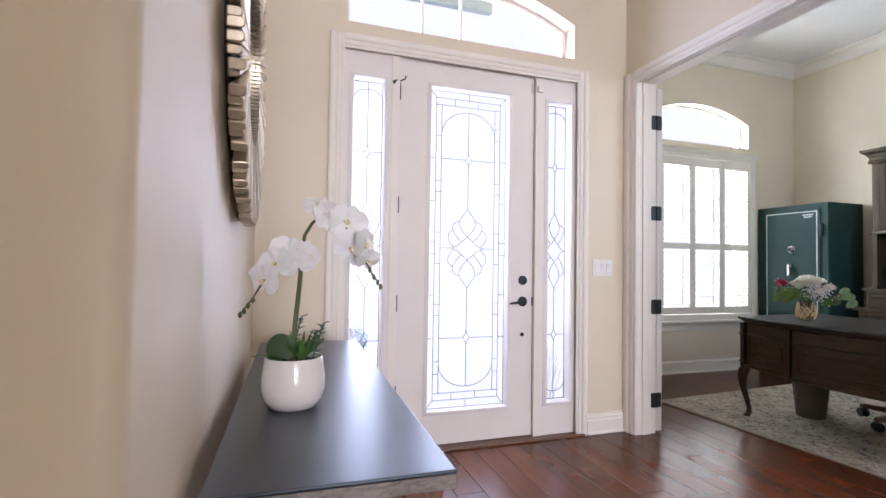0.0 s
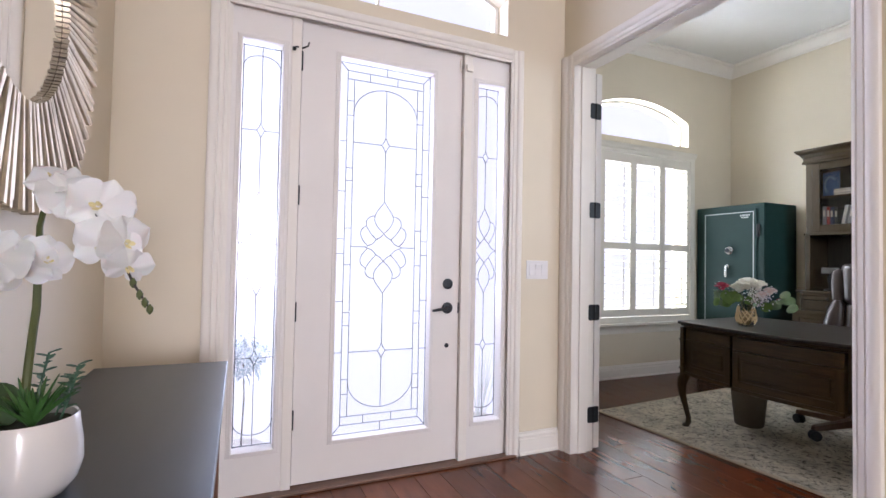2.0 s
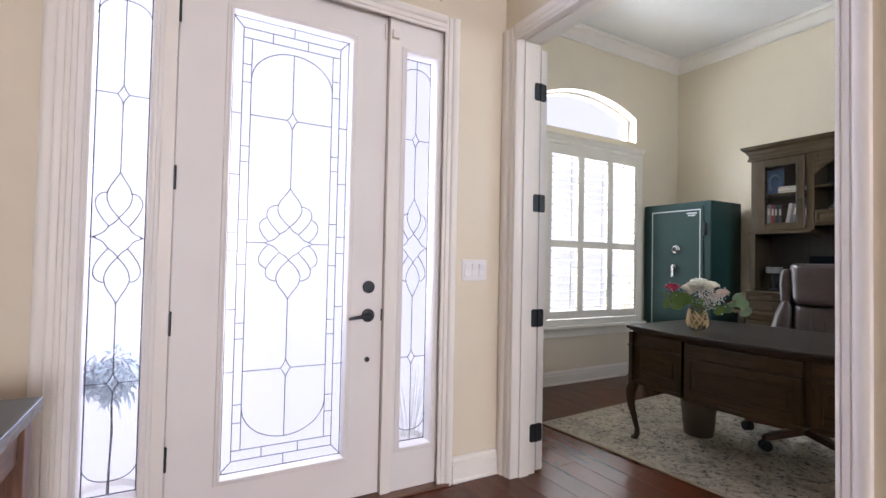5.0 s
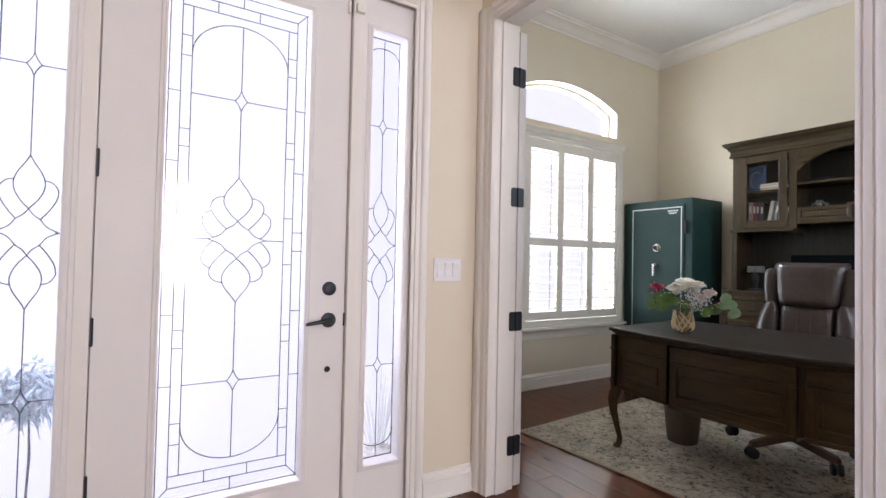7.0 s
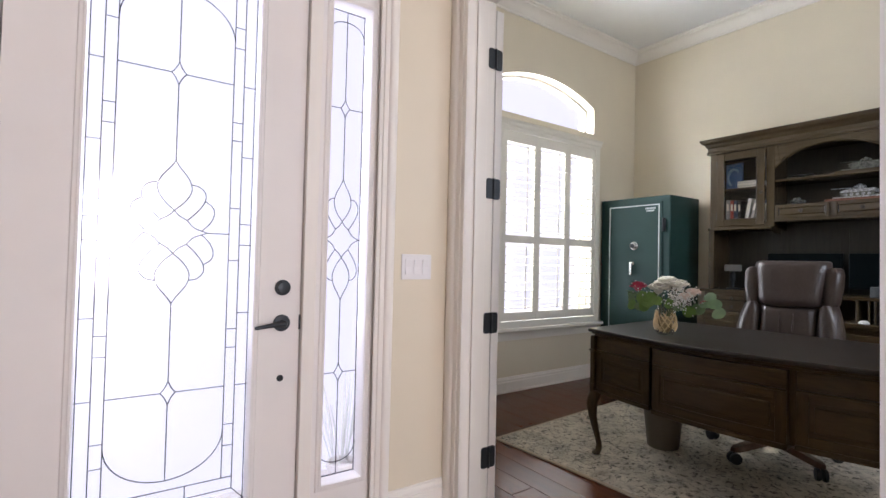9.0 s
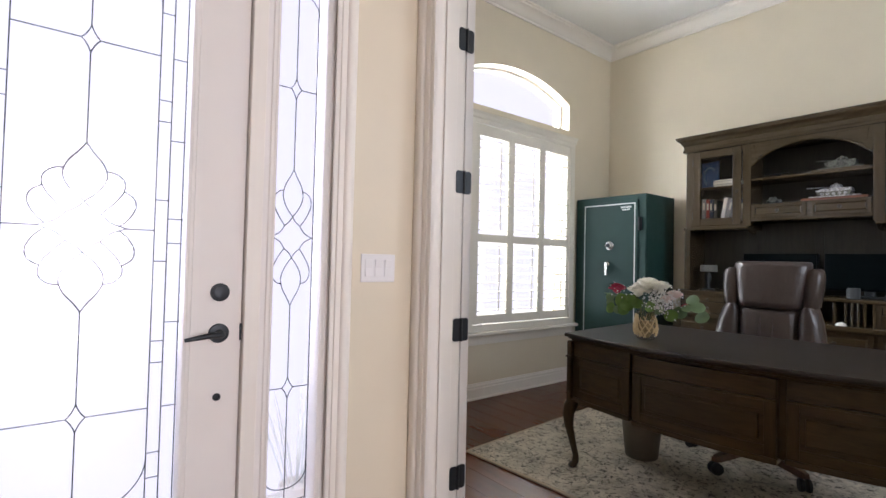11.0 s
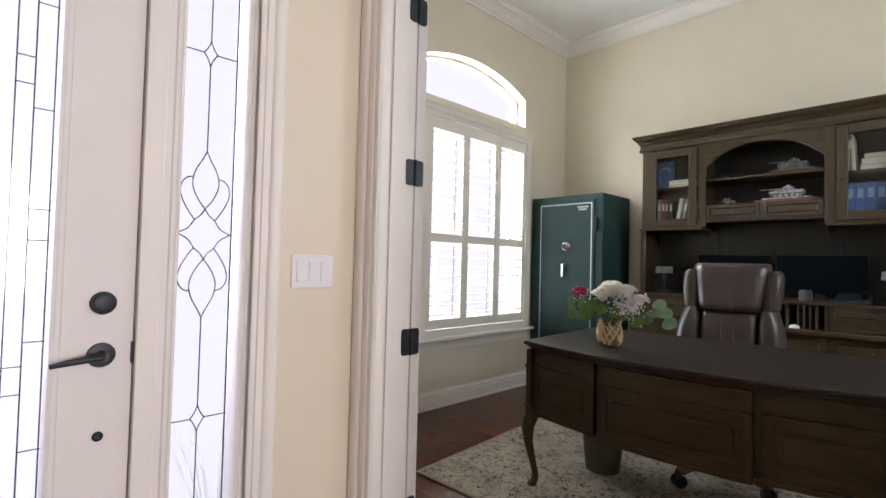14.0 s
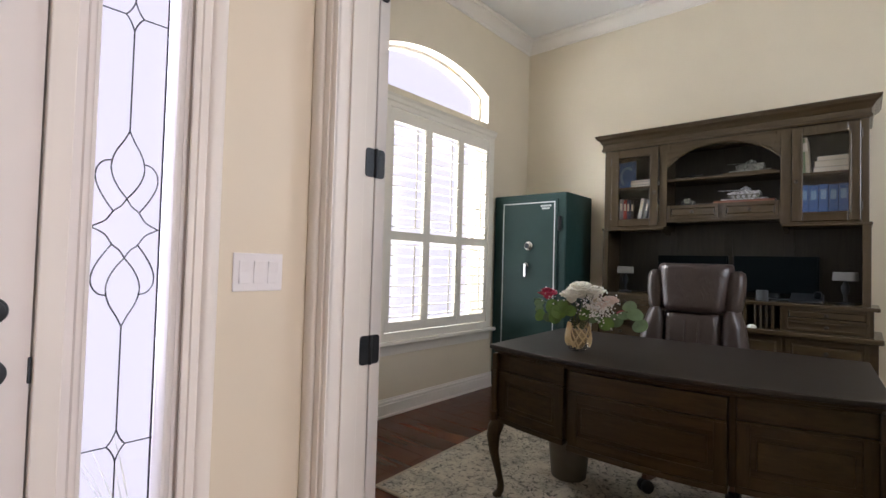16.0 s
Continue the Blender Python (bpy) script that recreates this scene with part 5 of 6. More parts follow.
part("water", lathe(bmesh.new(), [(0.02, 0.012), (0.040, 0.042), (0.042, 0.060), (0.036, 0.10), (0.0, 0.10)][:-1] + [(0.004, 0.10)], (VX, VY, VZ), 24), paint("amber_filling", (0.42, 0.31, 0.16), 0.3, 0.4, 60, 0.4, 0, 0.5, 30), vs_, smooth=True)
random.seed(21)


def vase_r(h):
    for (r0, h0), (r1, h1) in zip(VP, VP[1:]):
        if h0 <= h <= h1:
            return r0 + (r1 - r0) * (h - h0) / (h1 - h0)
    return 0.045


for i in range(46):
    a0, h0, h1, da = random.uniform(0, 6.28), random.uniform(0.012, 0.05), random.uniform(0.07, 0.135), random.uniform(-1.6, 1.6)
    pts = []
    for k in range(7):
        u = k / 6
        h = h0 + (h1 - h0) * u
        rr = vase_r(h) + 0.0025
        pts.append((VX + rr * math.cos(a0 + da * u), VY + rr * math.sin(a0 + da * u), VZ + h))
    part("twig_band", tube(bmesh.new(), pts, 0.0036, 5), M_VTWIG, vs_, smooth=True)


def bloom(name, x, y, z, r, material, rings=4, label=""):
    bm = bmesh.new()
    for k in range(rings):
        n = 5 + 2 * k
        for i in range(n):
            a = 2 * math.pi * (i + 0.5 * (k % 2)) / n + random.uniform(-0.15, 0.15)
            e = radians(78 - 62 * k / max(1, rings - 1) + random.uniform(-8, 8))
            d = Vector((math.cos(a) * math.cos(e), math.sin(a) * math.cos(e), math.sin(e)))
            up = Vector((0, 0, 1)) - d * d.z
            up = up.normalized() if up.length > 0.01 else Vector((1, 0, 0))
            sd_ = d.cross(up).normalized()
            base = Vector((x, y, z)) + d * r * (0.30 + 0.1 * k)
            w = r * 0.42
            grid = []
            for p in range(5):
                u = p / 4
                row = []
                for s in (-1, -0.5, 0, 0.5, 1):
                    ww = w * math.sin(math.pi * (0.15 + 0.75 * u)) * s
                    row.append(bm.verts.new(base + d * r * 0.55 * u + sd_ * ww + up * (r * 0.18 * (1 - s * s) * math.sin(math.pi * u) + r * 0.12 * u)))
                grid.append(row)
            for g0, g1 in zip(grid, grid[1:]):
                for s in range(4):
                    bm.faces.new((g0[s], g0[s + 1], g1[s + 1], g1[s]))
    lathe(bm, [(r * 0.1, -r * 0.35), (r * 0.45, -r * 0.1), (r * 0.5, r * 0.25), (r * 0.2, r * 0.5)], (x, y, z), 10)
    return part(name, bm, material, vs_, label, smooth=True)


for x, y, z, r in ((6.285, 4.765, 1.045, 0.062), (6.25, 4.80, 1.02, 0.052), (6.31, 4.72, 1.04, 0.055), (6.33, 4.79, 1.06, 0.050)):
    bloom("white_bloom", x, y, z, r, M_CREAM, 5, "full white bloom")
bloom("pink_rose", 6.265, 4.935, 1.025, 0.046, M_ROSE, 4, "bright pink rose")
bloom("pink_rose", 6.37, 4.605, 0.955, 0.022, M_ROSE, 4, "bright pink rose")
bloom("blush_rose", 6.31, 4.635, 1.010, 0.040, M_BLUSH, 4, "pale blush rose")
bloom("blush_rose", 6.27, 4.655, 0.990, 0.034, M_BLUSH, 4, "pale blush rose")
bm = bmesh.new()
for i in range(330):
    y = random.gauss(4.68, 0.036)
    p = Vector((VX - 0.035 + random.gauss(0, 0.035), y, 0.985 + random.gauss(0, 0.032)))
    bmesh.ops.create_icosphere(bm, subdivisions=1, radius=random.uniform(0.0028, 0.0052), matrix=Matrix.Translation(p))
for i in range(26):
    p = Vector((VX - 0.03 + random.gauss(0, 0.05), random.gauss(4.87, 0.055), 1.03 + random.gauss(0, 0.022)))
    bmesh.ops.create_icosphere(bm, subdivisions=1, radius=random.uniform(0.003, 0.005), matrix=Matrix.Translation(p))
tagged(part("baby_breath", bm, M_PETAL, vs_, "tiny white filler flowers"), kind="stuff")
bm = bmesh.new()
for i in range(26):
    a = random.uniform(0, 6.28)
    e = Vector((VX + math.cos(a) * random.uniform(0.03, 0.11), VY + math.sin(a) * random.uniform(0.05, 0.16), 1.0 + random.uniform(-0.04, 0.05)))
    tube(bm, [(VX + math.cos(a) * 0.02, VY + math.sin(a) * 0.02, VZ + 0.10), ((VX + e.x) / 2, (VY + e.y) / 2, 0.955), e], 0.0016, 4)
part("stems", bm, M_STEM, vs_)


for x, y, z, r, mt in ((6.33, 4.555, 1.000, 0.034, M_EUCA), (6.32, 4.525, 0.965, 0.036, M_EUCA), (6.31, 4.50, 0.92, 0.036, M_EUCA), (6.34, 4.62, 0.93, 0.034, M_EUCA), (6.29, 4.645, 0.915, 0.036, M_FERN), (6.34, 4.585, 0.955, 0.028, M_EUCA),
                       (6.28, 4.985, 0.925, 0.030, M_FERN), (6.33, 5.02, 0.985, 0.028, M_EUCA), (6.27, 4.93, 0.92, 0.028, M_EUCA), (6.30, 5.00, 0.955, 0.024, M_EUCA), (6.26, 4.905, 0.975, 0.036, M_FERN), (6.25, 4.865, 0.955, 0.038, M_FERN), (6.26, 4.845, 0.985, 0.034, M_FERN), (6.24, 4.88, 0.93, 0.034, M_FERN), (6.24, 4.80, 0.965, 0.03, M_FERN), (6.24, 4.73, 0.955, 0.032, M_FERN), (6.26, 4.69, 0.94, 0.03, M_EUCA)):
    bm = bmesh.new()
    round_leaf(bm, (x, y, z), (-1 + random.uniform(-0.3, 0.3), random.uniform(-0.6, 0.4), random.uniform(0.0, 0.9)), r, random.uniform(0.8, 1.1))
    part("leaf", bm, mt, vs_, smooth=True)
for i in range(5):
    bm = bmesh.new()
    a = random.uniform(0.2, 1.2)
    blade(bm, (6.28, 4.93, 0.99), (-0.1, math.cos(a), math.sin(a) * 0.6), random.uniform(0.07, 0.12), 0.006, 0.01, n=4)
    part("fern_tip", bm, M_EUCA, vs_, smooth=True)


# ---- credenza and hutch ----
M_HUT = wood("dark_walnut_hutch", (0.042, 0.028, 0.014), (0.056, 0.038, 0.0195), (0.070, 0.048, 0.026), (8, 1.0, 8), 2.5, 0.21, 0.015, 0.0, 0.8, 0.06)
M_HUTV = wood("dark_walnut_hutch_upright", (0.042, 0.028, 0.014), (0.056, 0.038, 0.0195), (0.070, 0.048, 0.026), (8, 8, 1.0), 2.5, 0.21, 0.015, 0.0, 0.8, 0.06)
# darker than the hutch wood: the niche's gloom is in the back's colour
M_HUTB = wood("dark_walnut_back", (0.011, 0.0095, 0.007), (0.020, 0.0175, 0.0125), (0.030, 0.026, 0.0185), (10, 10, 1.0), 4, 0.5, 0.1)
M_KNOB = paint("bronze_knob", (0.05, 0.04, 0.03), 0.35, 0.2, 80, 0.1, 0.8)
HB = 8.53            # back, just off the wall
cr = thing("credenza", (8.25, 4.57, 0), "dark walnut credenza with panelled doors and a raised drawer row", "cabinet")
part("plinth", B(8.04, 3.70, 0, HB - 0.01, 5.46, 0.09), M_HUT, cr, bevel=0.004)
part("carcass", B(8.02, 3.68, 0.09, HB, 5.48, 0.755), M_HUT, cr)
part("worktop", B(7.97, 3.655, 0.756, HB, 5.505, 0.79), M_HUT, cr, "dark moulded worktop", bevel=0.008, segments=3)


def panelled(name, parent, x, y0, y1, z0, z1, knob=None, fr=0.045, raised=True):
    """A framed door or drawer front that faces -x."""
    d = part(name, B(x - 0.012, y0, z0, x, y1, z1), M_HUT, parent)
    for a in ((y0, y0 + fr, z0, z1), (y1 - fr, y1, z0, z1)):
        part("stile", B(x - 0.022, a[0], a[2], x - 0.012, a[1], a[3]), M_HUTV, d, bevel=0.003)
    for a in ((y0 + fr, y1 - fr, z0, z0 + fr), (y0 + fr, y1 - fr, z1 - fr, z1)):
        part("rail", B(x - 0.022, a[0], a[2], x - 0.012, a[1], a[3]), M_HUT, d, bevel=0.003)
    if raised:
        g = 0.4 * fr
        bm, rings = bmesh.new(), []
        for off, dx in ((0, 0.012), (0, 0.014), (g, 0.023), (g + 0.002, 0.024)):
            rings.append([bm.verts.new((x - dx, yy, zz)) for yy, zz in ((y0 + fr + off, z0 + fr + off), (y1 - fr - off, z0 + fr + off), (y1 - fr - off, z1 - fr - off), (y0 + fr + off, z1 - fr - off))])
        for ra, rb in zip(rings, rings[1:]):
            for k in range(4):
                bm.faces.new((ra[k], ra[(k + 1) % 4], rb[(k + 1) % 4], rb[k]))
        bm.faces.new(rings[0][::-1]), bm.faces.new(rings[-1])
        part("raised_panel", bm, M_HUT, d)
    if knob:
        part("knob", lathe(bmesh.new(), [(0.006, -0.022), (0.006, -0.03), (0.013, -0.036), (0.013, -0.042), (0.006, -0.046)], (x, knob[0], knob[1]), 14, "x"), M_KNOB, d, "dark round knob", smooth=True)
    return d


for y0, y1, ky in ((3.72, 4.135, 4.10), (4.155, 4.56, 4.19), (4.58, 4.985, 4.95), (5.005, 5.44, 5.04)):
    panelled("drawer", cr, 8.02, y0, y1, 0.59, 0.745, ((y0 + y1) / 2, 0.668), 0.028)
    panelled("door", cr, 8.02, y0, y1, 0.11, 0.575, (ky, 0.36))
# raised row: drawers, pigeonholes, ledge
RX = 8.10
for y0, y1 in ((3.70, 4.16), (4.98, 5.46)):
    part("riser", B(RX + 0.014, y0, 0.7905, HB, y1, 0.945), M_HUT, cr)
    panelled("small_drawer", cr, RX + 0.013, y0 + 0.02, y1 - 0.015, 0.862, 0.94, ((y0 + y1) / 2, 0.90), 0.016)
    panelled("small_drawer", cr, RX + 0.013, y0 + 0.02, y1 - 0.015, 0.797, 0.855, ((y0 + y1) / 2, 0.826), 0.014, raised=False)
for y in (4.16, 4.21, 4.375, 4.56, 4.76, 4.93):
    part("divider", B(RX, y, 0.7905, HB - 0.1, y + 0.016, 0.945), M_HUTV, cr, bevel=0.002)
for k in range(3):
    y = 4.255 + k * 0.034
    bm = bmesh.new()
    lathe(bm, [(0.005, 0.79), (0.008, 0.81), (0.004, 0.84), (0.009, 0.87), (0.004, 0.90), (0.008, 0.925), (0.005, 0.945)], (RX + 0.02, y, 0), 10)
    part("spindle", bm, M_HUT, cr, smooth=True)
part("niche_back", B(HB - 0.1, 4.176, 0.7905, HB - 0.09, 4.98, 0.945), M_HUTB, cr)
part("ledge", B(RX - 0.02, 3.67, 0.9455, HB, 5.49, 0.97), M_HUT, cr, "moulded ledge over the drawers", bevel=0.006)

hu = thing("hutch", (8.36, 4.57, 0.97), "tall dark walnut hutch with arched middle bay and glazed doors", "hutch")
HX0, HZ0, HZ1 = 8.20, 1.515, 2.185
for y0, y1 in ((3.722, 3.745), (5.435, 5.46)):
    part("side_panel", B(HX0 + 0.012, y0, 0.971, HB, y1, HZ1), M_HUTV, hu, bevel=0.002)
    part("front_post", B(HX0, y0 - 0.01, 0.971, HX0 + 0.012, y1 + 0.01, HZ0), M_HUTV, hu, bevel=0.002)
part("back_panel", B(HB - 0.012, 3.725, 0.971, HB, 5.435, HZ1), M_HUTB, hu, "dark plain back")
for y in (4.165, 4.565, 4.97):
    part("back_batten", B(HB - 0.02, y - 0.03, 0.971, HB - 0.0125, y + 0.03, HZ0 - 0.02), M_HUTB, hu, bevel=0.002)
part("bottom_board", B(HX0 - 0.012, 3.705, HZ0 - 0.022, HB - 0.0125, 4.18, HZ0), M_HUT, hu, bevel=0.005)
part("bottom_board", B(HX0 - 0.012, 4.965, HZ0 - 0.022, HB - 0.0125, 5.475, HZ0), M_HUT, hu, bevel=0.005)
part("bottom_board", B(HX0 + 0.004, 4.18, HZ0 + 0.035, HB - 0.0125, 4.965, HZ0 + 0.052), M_HUT, hu, bevel=0.003)
for y in (4.155, 4.965):
    part("partition", B(HX0 + 0.012, y, HZ0, HB - 0.0125, y + 0.018, HZ1), M_HUTV, hu)
# corbels under the end cabinets
for y in (4.15, 4.955):
    bm = bmesh.new()
    prism(bm, [(HX0 + 0.02, HZ0 - 0.022), (HX0 + 0.16, HZ0 - 0.022), (HX0 + 0.16, HZ0 - 0.06), (HX0 + 0.10, HZ0 - 0.05), (HX0 + 0.05, HZ0 - 0.032)], "y", y, y + 0.03)
    part("corbel", bm, M_HUT, hu)
# face frame: stiles and arch
for y0, y1 in ((3.722, 3.762), (4.13, 4.192), (4.945, 5.005), (5.40, 5.46)):
    part("face_stile", B(HX0, y0, HZ0, HX0 + 0.012, y1, HZ1), M_HUTV, hu, bevel=0.002)
bm = bmesh.new()
prism(bm, arc(4.192, 4.945, 2.005, 2.145) + [(4.945, HZ1), (4.192, HZ1)], "x", HX0, HX0 + 0.014)
part("arch", bm, M_HUT, hu, "arched head board")
bm = bmesh.new()
tube(bm, [(HX0 - 0.001, y, z) for y, z in arc(4.200, 4.937, 2.000, 2.155)], 0.007, 6)
part("arch_bead", bm, M_HUT, hu, smooth=True)
for sd_y, sg in ((4.935, -1), (4.202, 1)):
    curve = [(y, z) for y, z in arc(4.192, 4.945, 2.005, 2.145, 32) if 0.015 < sg * (y - sd_y) < 0.19]
    loop = [(sd_y + sg * 0.012, 2.172)] + [(y, z + 0.018) for y, z in (curve if sg > 0 else curve[::-1]) if z + 0.018 < 2.170] + [(sd_y + sg * 0.19, 2.172)]
    part("spandrel_bead", tube(bmesh.new(), [(HX0 - 0.0005, y, z) for y, z in loop], 0.004, 6, True), M_HUT, hu, smooth=True)
part("shelf", B(HX0 + 0.02, 4.173, 1.880, HB - 0.0125, 4.965, 1.900), M_HUT, hu, bevel=0.004)
for y0, y1 in ((4.20, 4.545), (4.575, 4.935)):
    panelled("drawer", hu, HX0 + 0.014, y0, y1, HZ0 + 0.06, HZ0 + 0.165, ((y0 + y1) / 2, HZ0 + 0.112), 0.022)
part("drawer_box", B(HX0 + 0.014, 4.173, HZ0 + 0.0525, HB - 0.03, 4.965, HZ0 + 0.172), M_HUT, hu)
for y0, y1 in ((3.762, 4.13), (5.005, 5.40)):
    for z0, z1 in ((HZ0, HZ0 + 0.045), (HZ1 - 0.045, HZ1 - 0.0205)):
        part("face_rail", B(HX0, y0, z0, HX0 + 0.011, y1, z1), M_HUT, hu)
for y0, y1, ky in ((3.762, 4.125, 4.10), (5.01, 5.393, 5.035)):
    d = part("glass_door", bmesh.new(), M_HUTV, hu, "glazed door in a moulded frame")
    bm = bmesh.new()
    f = 0.062
    for a in ((y0, y0 + f, HZ0 + 0.012, HZ1 - 0.012), (y1 - f, y1, HZ0 + 0.012, HZ1 - 0.012)):
        box(bm, HX0 - 0.02, a[0], a[2], HX0 - 0.002, a[1], a[3])
    for a in ((y0 + f, y1 - f, HZ0 + 0.012, HZ0 + 0.012 + f), (y0 + f, y1 - f, HZ1 - 0.012 - f, HZ1 - 0.012)):
        box(bm, HX0 - 0.02, a[0], a[2], HX0 - 0.002, a[1], a[3])
    bmesh.ops.translate(bm, verts=bm.verts, vec=-ORG[hu])
    d.data = finish("glass_door", bm, M_HUTV, 0.005)
    p = part("pane", B(HX0 - 0.012, y0 + f - 0.004, HZ0 + 0.07, HX0 - 0.009, y1 - f + 0.004, HZ1 - 0.07), M_GLASS, d)
    p.visible_shadow = False
    for a in ((y0 + f - 0.014, y0 + f, HZ0 + 0.06, HZ1 - 0.06), (y1 - f, y1 - f + 0.014, HZ0 + 0.06, HZ1 - 0.06), (y0 + f, y1 - f, HZ0 + 0.06, HZ0 + 0.074), (y0 + f, y1 - f, HZ1 - 0.074, HZ1 - 0.06)):
        part("bead", B(HX0 - 0.027, a[0], a[2], HX0 - 0.021, a[1], a[3]), M_HUTV, d, bevel=0.0025)
    part("knob", lathe(bmesh.new(), [(0.005, -0.02), (0.005, -0.03), (0.012, -0.036), (0.012, -0.042), (0.005, -0.046)], (HX0, ky, 1.80), 14, "x"), M_KNOB, d, "dark round knob", smooth=True)
    hy = y0 - 0.004 if ky > (y0 + y1) / 2 else y1 + 0.004
    for z in (1.62, 2.09):
        part("hinge", lathe(bmesh.new(), [(0.005, -0.03), (0.006, -0.027), (0.006, 0.027), (0.005, 0.03)], (HX0 - 0.012, hy, z), 8), M_KNOB, d)
    part("inner_shelf", B(HX0 + 0.03, min(y0, y1) - 0.03, 1.848, HB - 0.0125, max(y0, y1) + 0.03, 1.866), M_HUT, hu)
part("top_board", B(HX0 + 0.012, 3.725, HZ1 - 0.02, HB - 0.0125, 5.435, HZ1 - 0.001), M_HUT, hu)
CN = [(0, 0), (0.014, 0.002), (0.018, 0.014), (0.014, 0.024), (0.010, 0.03), (0.010, 0.062), (0.020, 0.070), (0.030, 0.092), (0.052, 0.108), (0.056, 0.120), (0.062, 0.124), (0.062, 0.137)]
bm = bmesh.new()
rows = [[bm.verts.new(p) for p in ((HB, 3.722 - u, HZ1 + v), (HX0 - u, 3.722 - u, HZ1 + v), (HX0 - u, 5.47 + u, HZ1 + v), (HB, 5.47 + u, HZ1 + v))] for u, v in CN]
for a, b_ in zip(rows, rows[1:]):
    for k in range(4):
        bm.faces.new((a[k], a[(k + 1) % 4], b_[(k + 1) % 4], b_[k]))
bm.faces.new(rows[0][::-1]), bm.faces.new(rows[-1])
part("cornice", bm, M_HUT, hu, "stepped crown cornice")

# ---- things on the shelves ----
COV = {k: paint("cover_" + k, c, 0.5, 0.12, 120, 0.15) for k, c in (("red", (0.30, 0.035, 0.03)), ("blue", (0.05, 0.13, 0.34)), ("navy", (0.04, 0.06, 0.12)), ("white", (0.62, 0.60, 0.56)), ("grey", (0.26, 0.26, 0.26)), ("black", (0.03, 0.03, 0.03)), ("green", (0.14, 0.20, 0.09)), ("beige", (0.48, 0.42, 0.30)), ("light_blue", (0.20, 0.34, 0.52)))}
M_PAGES = paint("paper_pages", (0.70, 0.66, 0.56), 0.8, 0.06, 200, 0.3)


def book(y, z, w, h, depth, cover, lean=0.0, x=8.27, flat=False, group="books in the hutch"):
    """An upright book with its spine to -x, leaning by some degrees; or a flat one."""
    m = pose(x, y, z, lean if not flat else 0, 0, 0)
    bk = thing("book", label=cover.replace("_", " ") + (" hardback book lying flat on the shelf" if flat else " hardback book standing on the shelf"), category="book", group=group, m=m)
    if flat:
        part("cover", B(0, 0, 0, depth, w, h), COV[cover], bk, bevel=0.002)
        part("pages", B(-0.001, 0.004, 0.004, depth * 0.5, w - 0.004, h - 0.004), M_PAGES, bk)
    else:
        part("cover", B(0, 0, 0, depth, w, h), COV[cover], bk, bevel=0.003)
        part("pages", B(0.006, 0.003, h - 0.004, depth - 0.004, w - 0.003, h + 0.0005), M_PAGES, bk)
        part("title_bar", B(-0.0008, w * 0.2, h * 0.62, 0.001, w * 0.8, h * 0.86), COV["light_blue"] if cover == "blue" else M_PAGES, bk, "pale title bar")
    return bk


zb, zs = HZ0 + 0.0005, 1.8665
for y, w, h, cv, ln in ((5.345, 0.030, 0.255, "grey", 0), (5.312, 0.028, 0.25, "red", 0), (5.285, 0.026, 0.245, "navy", 0), (5.250, 0.026, 0.24, "black", 0), (5.205, 0.030, 0.255, "white", 10), (5.165, 0.024, 0.24, "grey", 11), (5.130, 0.022, 0.245, "navy", 12), (5.085, 0.032, 0.20, "beige", 12)):
    book(y - 0.02, zb, w, h, 0.18, cv, ln)
book(5.06, zs, 0.20, 0.022, 0.16, "black", x=8.27, flat=True)
book(5.05, zs + 0.0225, 0.21, 0.022, 0.16, "white", x=8.265, flat=True)
book(5.07, zs + 0.045, 0.19, 0.018, 0.15, "grey", x=8.27, flat=True)
pb_ = thing("picture_book", label="blue picture book standing with its cover to the front", category="book", group="books in the hutch", m=pose(8.30, 5.235, zs, 0, 0, -14))
part("cover", B(0, 0, 0, 0.018, 0.155, 0.235), COV["blue"], pb_, bevel=0.002)
part("pages", B(0.003, 0.003, 0.2352, 0.015, 0.15, 0.2358), M_PAGES, pb_)
bm = bmesh.new()
tube(bm, [(-0.0005, 0.078 + 0.055 * math.cos(a), 0.11 + 0.075 * math.sin(a)) for a in [radians(-60 + 12 * k) for k in range(18)]], 0.009, 6)
part("cover_arc", bm, COV["light_blue"], pb_, "pale blue arc on the cover", smooth=True)
for k in range(5):
    book(3.825 + k * 0.053, zb, 0.051, 0.27 - 0.004 * (k % 2), 0.2, "blue", 0)
book(4.085, zb, 0.026, 0.26, 0.2, "green", 0)
book(4.055, zs, 0.022, 0.25, 0.2, "green", 0)
book(4.030, zs, 0.022, 0.255, 0.2, "beige", -4)
book(3.80, zs, 0.21, 0.036, 0.2, "white", flat=True)
book(3.805, zs + 0.0365, 0.20, 0.045, 0.19, "beige", flat=True)
book(3.80, zs + 0.082, 0.19, 0.03, 0.18, "white", flat=True)

M_MODEL = paint("silver_model_metal", (0.50, 0.52, 0.56), 0.28, 0.7, 120, 0.5, 0.75, 0.5, 60)
M_MODEL2 = paint("grey_model_metal", (0.15, 0.155, 0.135), 0.42, 0.7, 120, 0.5, 0.4, 0.5, 60)
M_BASEW = wood("red_wood_base", (0.10, 0.035, 0.02), (0.16, 0.06, 0.035), (0.22, 0.09, 0.05), (10, 1, 10), 5, 0.3)


